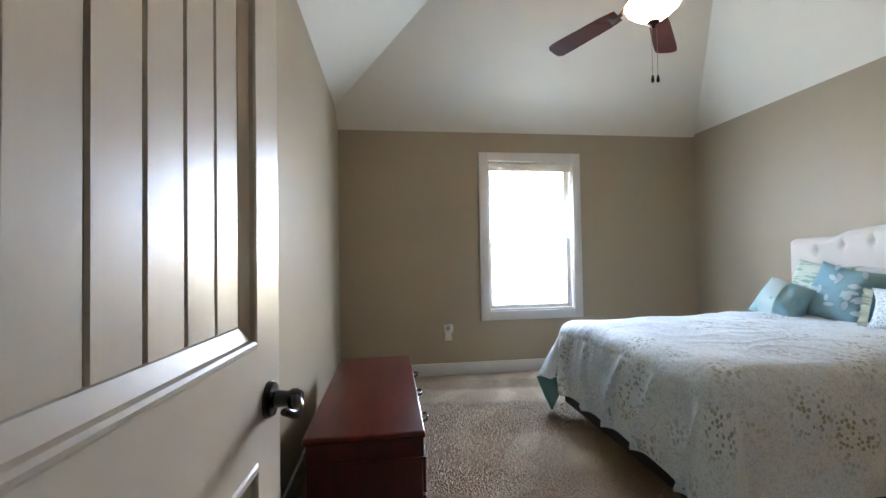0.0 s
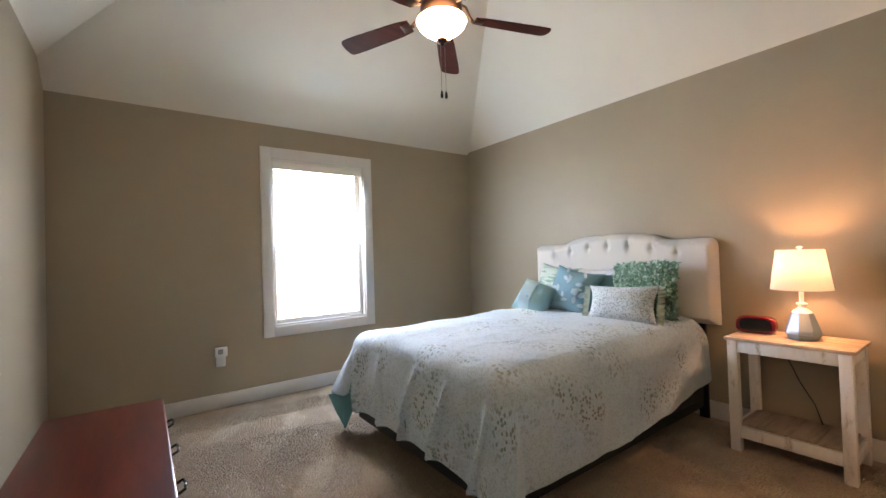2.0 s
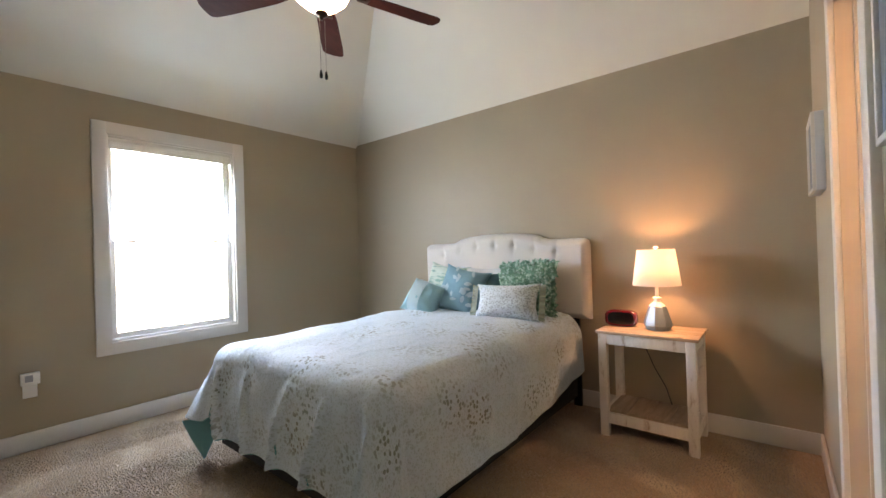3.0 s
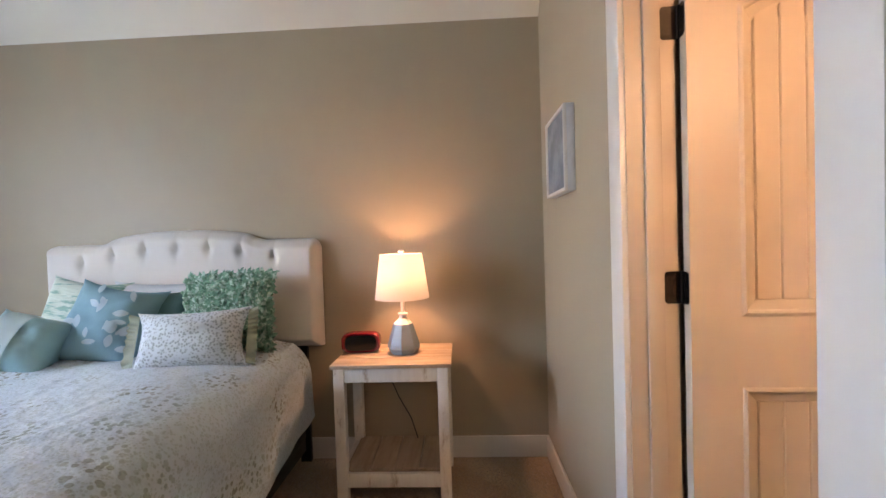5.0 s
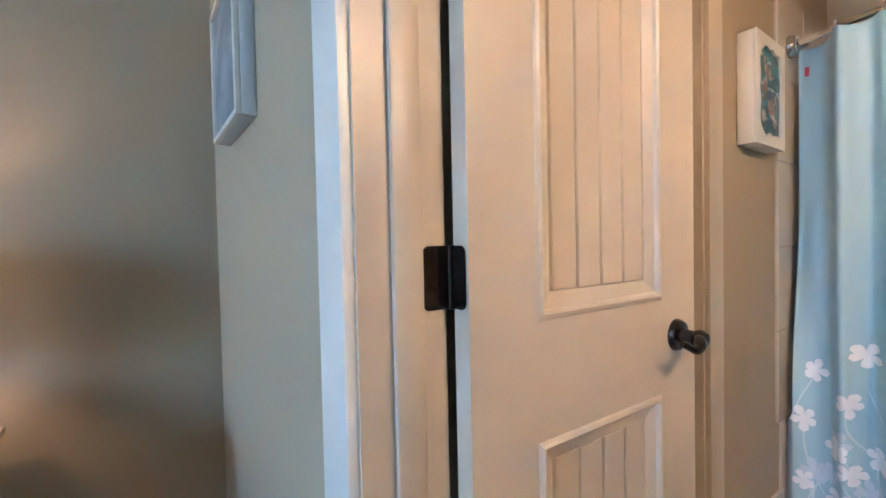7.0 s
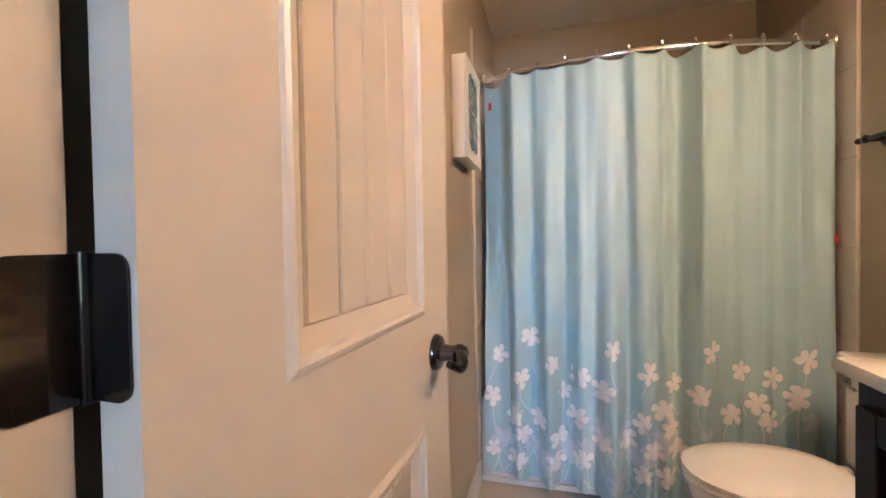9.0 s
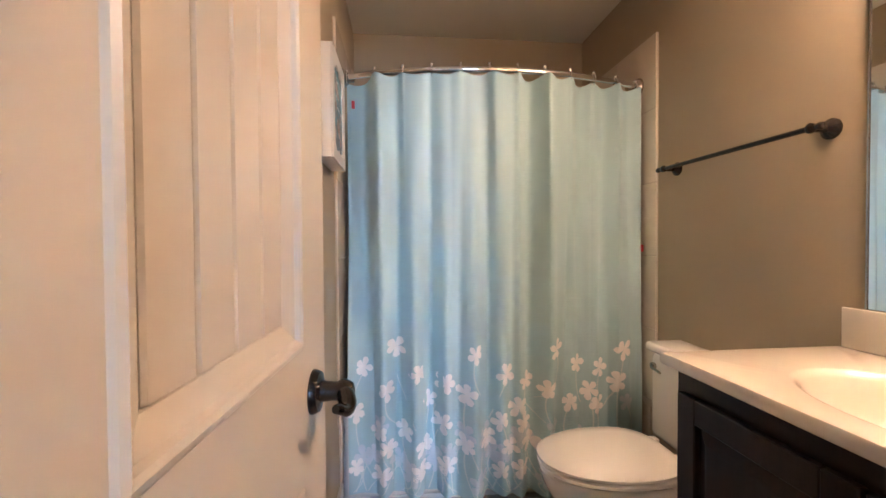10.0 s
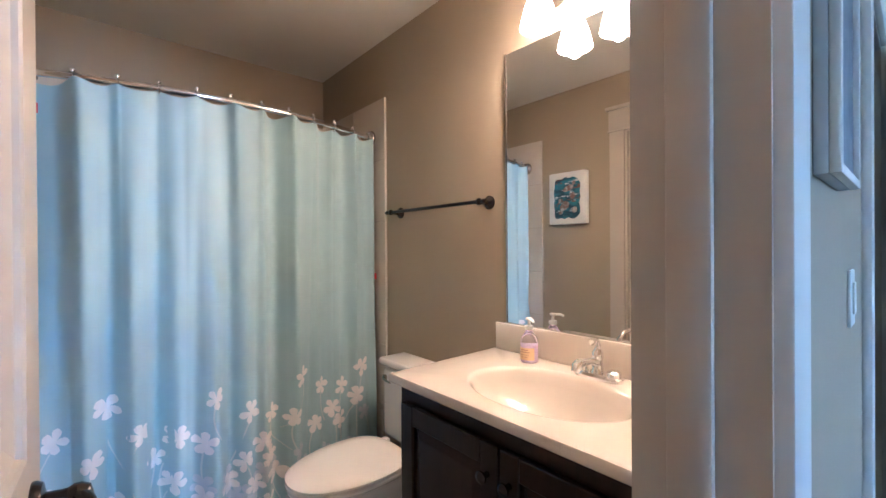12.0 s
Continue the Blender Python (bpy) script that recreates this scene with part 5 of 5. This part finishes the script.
b = bx(-pw / 2, pw / 2, 0.002, 0.050, 0, ph, bevel=0.002)
part("backing", b, M_PLASTIC, f)
b = bmesh.new()
outer = []
for k in range(96):
    a = 2 * math.pi * k / 96
    ca, sa = math.cos(a), math.sin(a)
    mxx = max(abs(ca) / (pw / 2), abs(sa) / (ph / 2))
    outer.append((ca / mxx, ph / 2 + sa / mxx))
inner = wavy()
ro = [[b.verts.new((x, y, z)) for x, z in outer] for y in (0.0505, 0.058)]
ri = [[b.verts.new((x, y, z)) for x, z in inner] for y in (0.058, 0.0505)]
for r1, r2 in ((ro[0], ro[1]), (ro[1], ri[0]), (ri[0], ri[1])):
    for k in range(96):
        b.faces.new((r1[k], r1[(k + 1) % 96], r2[(k + 1) % 96], r2[k]))
part("mat", b, M_TRIM, f, "white wavy-edged mat", smooth=False)
part("print", bx(-pw / 2 + 0.02, pw / 2 - 0.02, 0.0502, 0.0512, 0.02, ph - 0.02), M_SEA, f, "teal sea print")
rnd = random.Random(3)
for k, (cx, cz, ang, L, W) in enumerate(((0.01, 0.255, 20, 0.09, 0.020), (0.045, 0.20, 60, 0.05, 0.022), (-0.02, 0.13, 35, 0.085, 0.028), (0.06, 0.10, -20, 0.04, 0.022), (-0.06, 0.17, 80, 0.035, 0.010), (-0.05, 0.085, 10, 0.035, 0.014), (0.055, 0.29, 50, 0.03, 0.012))):
    b = bmesh.new()
    b.faces.new([b.verts.new((cx + L / 2 * math.cos(a) * math.cos(radians(ang)) - W * math.sin(a) * math.sin(radians(ang)), 0.0520 + 0.0002 * k, cz + L / 2 * math.cos(a) * math.sin(radians(ang)) + W * math.sin(a) * math.cos(radians(ang)))) for a in [2 * math.pi * q / 20 for q in range(20)]])
    part("shell_print", b, M_SHELL, f, smooth=False)

# ---- toilet ----
toilet = thing("toilet", (BW + 0.018, -1.02, 0.004), "white two-piece toilet with a closed lid", "toilet")


def egg(front, back, half, n=48):
    """Seen from above: x towards the room."""
    out = []
    for k in range(n):
        a = 2 * math.pi * k / n
        ca, sa = math.cos(a), math.sin(a)
        mid = back + (front - back) * 0.42
        x = mid + (front - mid) * ca if ca > 0 else mid + (mid - back) * (1 if ca > 0 else -1) * abs(ca) ** 0.75
        out.append((x, half * (abs(sa) ** (0.92 if ca > 0 else 0.75)) * (1 if sa > 0 else -1)))
    return out


def stack(levels, n=48):
    b = bmesh.new()
    rings = []
    for (front, back, half), z in levels:
        rings.append([b.verts.new((x, y, z)) for x, y in egg(front, back, half, n)])
    for r1, r2 in zip(rings, rings[1:]):
        for k in range(n):
            b.faces.new((r1[k], r1[(k + 1) % n], r2[(k + 1) % n], r2[k]))
    b.faces.new(rings[0])
    b.faces.new(rings[-1])
    return b


part("bowl", stack([((0.56, 0.14, 0.115), 0.0), ((0.55, 0.14, 0.105), 0.05), ((0.55, 0.15, 0.10), 0.14), ((0.60, 0.16, 0.13), 0.24), ((0.65, 0.17, 0.172), 0.33), ((0.66, 0.17, 0.182), 0.375), ((0.655, 0.175, 0.178), 0.385)]), M_PORCELAIN, toilet)
part("seat", stack([((0.660, 0.195, 0.180), 0.386), ((0.667, 0.19, 0.186), 0.392), ((0.667, 0.19, 0.186), 0.402), ((0.660, 0.195, 0.180), 0.408)]), M_PORCELAIN, toilet)
part("lid", stack([((0.660, 0.20, 0.180), 0.4095), ((0.668, 0.195, 0.187), 0.414), ((0.668, 0.195, 0.187), 0.422), ((0.650, 0.21, 0.172), 0.431), ((0.56, 0.25, 0.12), 0.436), ((0.45, 0.32, 0.04), 0.4375)]), M_PORCELAIN, toilet, "closed white lid")
part("tank", bx(0.01, 0.145, -0.185, 0.215, 0.385, 0.725, bevel=0.028, seg=4), M_PORCELAIN, toilet)
part("tank_lid", bx(-0.002, 0.158, -0.198, 0.228, 0.7255, 0.762, bevel=0.014, seg=4), M_PORCELAIN, toilet)
b = lathe([(0.001, 0), (0.014, 0), (0.014, 0.012), (0.001, 0.014)], 16)
bmesh.ops.transform(b, matrix=Matrix.Translation((0.145, -0.150, 0.672)) @ Matrix.Rotation(math.pi / 2, 4, "Y"), verts=b.verts)
tube([(0.158, -0.150, 0.672), (0.166, -0.125, 0.670), (0.164, -0.085, 0.664)], [0.007, 0.006, 0.005], 10, b)
part("flush_handle", b, M_NICKEL, toilet)
for yy in (-0.07, 0.07):
    part("hinge_cap", bx(0.185, 0.215, yy - 0.018, yy + 0.018, 0.409, 0.428, bevel=0.006), M_PORCELAIN, toilet)

# ---- vanity ----
VY0, VY1, VX1, VZ = -0.618, BN - 0.003, 1.815, 0.893
van = thing("vanity_cabinet", (BW, (VY0 + VY1) / 2, 0), "espresso wood vanity cabinet with raised-panel doors", "cabinet")
vy = (VY1 - VY0) / 2
cx1 = VX1 - BW - 0.035
part("body", bx(0.002, cx1 - 0.02, -vy + 0.022, vy - 0.004, 0.10, VZ - 0.17), M_CABINET, van)
part("side_panel", bx(0.002, cx1 - 0.0205, -vy + 0.022, -vy + 0.038, VZ - 0.1695, VZ - 0.031), M_CABINET, van)
part("face_frame", bx(cx1 - 0.0195, cx1, -vy + 0.022, vy - 0.004, 0.10, VZ - 0.031), M_CABINET, van)
part("toe_kick", bx(0.002, cx1 - 0.06, -vy + 0.022, vy - 0.004, 0.0, 0.0995), M_CABINET, van)


def cab_door(parent, y0, y1, z0, z1, x, name):
    """A frame round a raised field."""
    b = bmesh.new()
    s = 0.058
    for ya, yb, za, zb in ((y0, y0 + s, z0, z1), (y1 - s, y1, z0, z1), (y0 + s, y1 - s, z0, z0 + s), (y0 + s, y1 - s, z1 - s, z1)):
        box(b, x, x + 0.019, ya, yb, za, zb, 0.0025, 1)
    d = part(name, b, M_CABINET, parent)
    b = bmesh.new()
    rings = []
    for ins, xx in ((s, x + 0.006), (s + 0.006, x + 0.006), (s + 0.03, x + 0.015), (s + 0.034, x + 0.0155)):
        rings.append([b.verts.new((xx, yy, zz)) for yy, zz in ((y0 + ins, z0 + ins), (y1 - ins, z0 + ins), (y1 - ins, z1 - ins), (y0 + ins, z1 - ins))])
    for r1, r2 in zip(rings, rings[1:]):
        for k in range(4):
            b.faces.new((r1[k], r1[(k + 1) % 4], r2[(k + 1) % 4], r2[k]))
    b.faces.new(rings[-1])
    part("field", b, M_CABINET, d, smooth=False)
    return d


dl = cab_door(van, -vy + 0.045, -0.004, 0.13, VZ - 0.085, cx1 + 0.001, "cabinet_door")
dr = cab_door(van, 0.004, vy - 0.03, 0.13, VZ - 0.085, cx1 + 0.001, "cabinet_door")
for dd, yy in ((dl, -0.035), (dr, 0.035)):
    b = lathe([(0.001, 0), (0.008, 0), (0.006, 0.012), (0.015, 0.020), (0.016, 0.026), (0.010, 0.031), (0.001, 0.032)], 20)
    part("knob", b, M_BLACK, dd, m=Matrix.Translation((cx1 + 0.02, yy, VZ - 0.16)) @ Matrix.Rotation(math.pi / 2, 4, "Y"))

top = thing("countertop", (BW, (VY0 + VY1) / 2, VZ), "cream cultured-marble vanity top with a moulded oval basin and backsplash", "countertop")
SCX, SCY, SRX, SRY = 1.575 - BW, -0.195 - (VY0 + VY1) / 2, 0.170, 0.245
tx1 = VX1 - BW


def top_mesh():
    b = bmesh.new()
    n = 72
    ang = [2 * math.pi * k / n for k in range(n)]

    def rect(x0, x1, y0, y1, z):
        out = []
        for a in ang:
            ca, sa = math.cos(a), math.sin(a)
            ts = []
            if ca > 1e-9:
                ts.append((x1 - SCX) / ca)
            if ca < -1e-9:
                ts.append((x0 - SCX) / ca)
            if sa > 1e-9:
                ts.append((y1 - SCY) / sa)
            if sa < -1e-9:
                ts.append((y0 - SCY) / sa)
            t = min(ts)
            out.append(b.verts.new((SCX + ca * t, SCY + sa * t, z)))
        return out

    def snap(ring, x0, x1, y0, y1):
        for cx, cy in ((x0, y0), (x0, y1), (x1, y0), (x1, y1)):
            best = min(ring, key=lambda v: (v.co.x - cx) ** 2 + (v.co.y - cy) ** 2)
            best.co.x, best.co.y = cx, cy
        return ring

    def oval(k, z, sx=0.0):
        return [b.verts.new((SCX + sx + SRX * k * math.cos(a), SCY + SRY * k * math.sin(a), z)) for a in ang]

    e = 0.006
    R = [snap(rect(0.0, tx1 - 0.004, -vy + 0.004, vy, -0.030), 0.0, tx1 - 0.004, -vy + 0.004, vy),
         snap(rect(0.0, tx1, -vy, vy, -0.024), 0.0, tx1, -vy, vy),
         snap(rect(0.0, tx1, -vy, vy, -0.008), 0.0, tx1, -vy, vy),
         snap(rect(0.0, tx1 - 0.003, -vy + 0.003, vy, -0.002), 0.0, tx1 - 0.003, -vy + 0.003, vy),
         snap(rect(0.0, tx1 - 0.010, -vy + 0.010, vy, 0.0), 0.0, tx1 - 0.010, -vy + 0.010, vy),
         oval(1.05, 0.0), oval(1.02, -0.001), oval(0.99, -0.005), oval(0.96, -0.014), oval(0.90, -0.040), oval(0.80, -0.075), oval(0.62, -0.108), oval(0.40, -0.126), oval(0.15, -0.133), oval(0.06, -0.135)]
    for r1, r2 in zip(R, R[1:]):
        for k in range(n):
            b.faces.new((r1[k], r1[(k + 1) % n], r2[(k + 1) % n], r2[k]))
    b.faces.new(R[-1])
    return b


part("slab", top_mesh(), M_COUNTER, top)
part("backsplash", bx(0.001, 0.021, -vy + 0.018, vy, 0.0005, 0.105, bevel=0.004, seg=3), M_COUNTER, top)
part("side_splash", bx(0.0215, tx1 - 0.03, vy - 0.020, vy - 0.0005, 0.0005, 0.105, bevel=0.004, seg=3), M_COUNTER, top)
part("drain", lathe([(0.001, 0.002), (0.018, 0.002), (0.022, 0.0), (0.022, -0.004), (0.001, -0.004)], 24), M_CHROME, top, m=Matrix.Translation((SCX, SCY, -0.131)))

faucet = thing("faucet", (BW + 0.072, -0.145, VZ + 0.0005), "chrome centre-set faucet with a lever handle", "faucet")
b = bmesh.new()
ring0 = []
for z, s in ((0.0, 1.0), (0.010, 1.0), (0.018, 0.86)):
    ring0.append([b.verts.new((0.024 * s * math.sin(2 * math.pi * k / 32) , 0.078 * s * (1 if math.cos(2 * math.pi * k / 32) > 0 else -1) * abs(math.cos(2 * math.pi * k / 32)) ** 0.6, z)) for k in range(32)])
for r1, r2 in zip(ring0, ring0[1:]):
    for k in range(32):
        b.faces.new((r1[k], r1[(k + 1) % 32], r2[(k + 1) % 32], r2[k]))
b.faces.new(ring0[0])
b.faces.new(ring0[-1])
part("base_plate", b, M_CHROME, faucet)
for sy in (-1, 1):
    part("collar", lathe([(0.001, 0.016), (0.022, 0.016), (0.020, 0.028), (0.012, 0.034), (0.001, 0.035)], 24), M_CHROME, faucet, m=Matrix.Translation((0, sy * 0.052, 0)))
part("body", lathe([(0.001, 0.016), (0.022, 0.016), (0.017, 0.03), (0.014, 0.052), (0.017, 0.062), (0.017, 0.078), (0.011, 0.088), (0.001, 0.090)], 28), M_CHROME, faucet)
part("spout", tube([(0.0, 0, 0.048), (0.04, 0, 0.058), (0.085, 0, 0.064), (0.105, 0, 0.064), (0.118, 0, 0.058), (0.124, 0, 0.044)], [0.012, 0.010, 0.010, 0.0135, 0.0145, 0.011], 16), M_CHROME, faucet)
part("lever", tube([(0.0, 0, 0.084), (0.002, 0.004, 0.102), (0.016, 0.008, 0.118), (0.040, 0.012, 0.122), (0.058, 0.014, 0.118)], [0.010, 0.007, 0.0055, 0.006, 0.0085], 12), M_CHROME, faucet)

soap = thing("soap_dispenser", (BW + 0.076, -0.395, VZ + 0.0005), "clear pump bottle of lilac hand soap with an orange label", "soap dispenser")
body = [(0.001, 0), (0.030, 0.0), (0.033, 0.004), (0.033, 0.078), (0.030, 0.092), (0.017, 0.112), (0.013, 0.118), (0.013, 0.126), (0.001, 0.126)]
part("bottle", lathe(body, 28), M_SOAP, soap, "clear plastic bottle").visible_shadow = False
M_LIQUID = paint("lilac_soap", (0.80, 0.66, 0.88), 0.2, 0.05, 20, 0.0)
M_LABEL = paint("orange_label", (0.86, 0.62, 0.36), 0.5, 0.06, 60, 0.0)
M_LABELTEXT = paint("label_ink", (0.55, 0.33, 0.22), 0.5, 0.06, 60, 0.0)
part("liquid", lathe([(0.001, 0.003), (0.029, 0.003), (0.031, 0.006), (0.031, 0.064), (0.030, 0.066), (0.001, 0.066)], 28), M_LIQUID, soap, "lilac liquid soap")
b = bmesh.new()
rows = [[b.verts.new((0.0338 * math.cos(a), 0.0338 * math.sin(a), z)) for a in [radians(-70 + 140 * k / 16) for k in range(17)]] for z in (0.012, 0.058)]
for k in range(16):
    b.faces.new((rows[0][k], rows[0][k + 1], rows[1][k + 1], rows[1][k]))
lab = part("label", b, M_LABEL, soap, "orange printed label")
for z0, z1, w in ((0.048, 0.0515, 30), (0.040, 0.043, 40), (0.030, 0.032, 34), (0.022, 0.024, 26)):
    b = bmesh.new()
    rows = [[b.verts.new((0.0342 * math.cos(a), 0.0342 * math.sin(a), z)) for a in [radians(-w + 2 * w * k / 8) for k in range(9)]] for z in (z0, z1)]
    for k in range(8):
        b.faces.new((rows[0][k], rows[0][k + 1], rows[1][k + 1], rows[1][k]))
    part("print_bar", b, M_LABELTEXT, lab)
b = lathe([(0.001, 0.124), (0.016, 0.124), (0.016, 0.138), (0.006, 0.141), (0.005, 0.158), (0.012, 0.160), (0.013, 0.168), (0.001, 0.170)], 22)
tube([(0.0, 0, 0.163), (0.03, 0.0, 0.164), (0.043, 0.0, 0.158)], [0.006, 0.0055, 0.004], 10, b)
part("pump", b, M_PLASTIC, soap, "white pump", m=Matrix.Rotation(radians(60), 4, "Z"))
soap.scale = (0.92, 0.92, 0.90)

mir = thing("wall_mirror", (BW, (-0.545 + 0.235) / 2, 0.999), "large frameless rectangular wall mirror", "mirror")
mh = (0.235 + 0.557) / 2
part("glass", bx(0.0005, 0.005, -mh, mh, 0.0, 1.032), M_MIRROR, mir)
b = bx(0.0, 0.008, -mh - 0.004, -mh - 0.0005, 0, 1.034)
box(b, 0.0, 0.008, -mh, mh, -0.0005 - 0.0, -0.0001)
part("edge_channel", b, M_NICKEL, mir)

vl = thing("vanity_light", (BW, -0.157, 2.10), "three-lamp vanity light with lit frosted glass shades", "wall lamp")
part("back_plate", bx(0.0005, 0.022, -0.27, 0.27, 0.0, 0.11, bevel=0.006), M_NICKEL, vl)
for yy in (-0.163, 0.0, 0.163):
    part("arm", tube([(0.02, yy, 0.06), (0.07, yy, 0.065), (0.112, yy, 0.045), (0.113, yy, 0.02)], 0.007, 10), M_NICKEL, vl)
    part("socket", lathe([(0.001, 0.035), (0.020, 0.035), (0.026, 0.005), (0.001, 0.005)], 20), M_NICKEL, vl, m=Matrix.Translation((0.113, yy, 0)))
    part("glass_shade", lathe([(0.026, 0.012), (0.034, 0.0), (0.046, -0.030), (0.056, -0.070), (0.062, -0.095), (0.060, -0.095), (0.040, -0.06), (0.001, -0.045)], 32, close=False), M_VANGLASS, vl, "lit frosted bell shade", m=Matrix.Translation((0.113, yy, 0)))

# ---- wall and floor tiles ----
TZ = 2.106


def tile_wall(name, along, x, face, lo, hi, zlo, zhi, size):
    """Square tiles on a wall; along is the axis they run along, x the wall's place, face the side they stand out."""
    owner = structure(name, bx(min(x, x + face * 0.006), max(x, x + face * 0.006), lo, hi, zlo, zhi) if along == "y" else bx(lo, hi, min(x, x + face * 0.006), max(x, x + face * 0.006), zlo, zhi), M_GROUT)
    meshes = {}
    p = hi
    while p > lo + 0.02:
        p0 = max(lo, p - size)
        z = zhi
        while z > zlo + 0.02:
            z0 = max(zlo, z - size)
            key = (round(p - p0, 4), round(z - z0, 4))
            if key not in meshes:
                hw_, hz = key[0] / 2 - 0.0012, key[1] / 2 - 0.0012
                b = bx(-hw_, hw_, -0.0045, 0.0045, -hz, hz, bevel=0.0012, seg=1)
                bmesh.ops.recalc_face_normals(b, faces=b.faces)
                me = bpy.data.meshes.new("tile")
                b.to_mesh(me)
                b.free()
                me.materials.append(M_TILE)
                meshes[key] = me
            ob = new("tile", meshes[key])
            c = (p + p0) / 2
            if along == "y":
                ob.matrix_world = Matrix.Translation((x + face * 0.007, c, (z + z0) / 2)) @ Matrix.Rotation(math.pi / 2, 4, "Z")
            else:
                ob.matrix_world = Matrix.Translation((c, x + face * 0.007, (z + z0) / 2))
            ob.parent = owner
            z = z0
        p = p0
    return owner


tile_wall("tiles_west", "y", BW, 1, BS + 0.013, -1.397, 0.40, TZ, 0.335)
tile_wall("tiles_east", "y", BE, -1, BS + 0.013, -1.397, 0.40, TZ, 0.335)
tile_wall("tiles_south", "x", BS, 1, BW, BE, 0.40, TZ, 0.335)
for xw, s in ((BW, 1), (BE, -1)):
    structure("tile_leg", bx(min(xw, xw + s * 0.011), max(xw, xw + s * 0.011), -1.499, -1.44, 0.0, 0.40, bevel=0.002), M_TILE, True)
owner = structure("floor_tiles", bx(BW, BE, TUB_Y + 0.015, BN - 0.022, 0.0045, 0.006), M_GROUT)
b = bx(-0.151, 0.151, -0.151, 0.151, 0, 0.006, bevel=0.0015, seg=1)
bmesh.ops.recalc_face_normals(b, faces=b.faces)
tile_mesh = bpy.data.meshes.new("floor_tile")
b.to_mesh(tile_mesh)
b.free()
tile_mesh.materials.append(M_FLOORTILE)
for i in range(5):
    for j in range(6):
        x, y = BW + 0.11 + i * 0.305, BN - 0.18 - j * 0.305
        if x > BE - 0.05 or y < TUB_Y + 0.1:
            continue
        ob = new("floor_tile", tile_mesh)
        ob.location = (x, y, 0.0055)
        ob.parent = owner
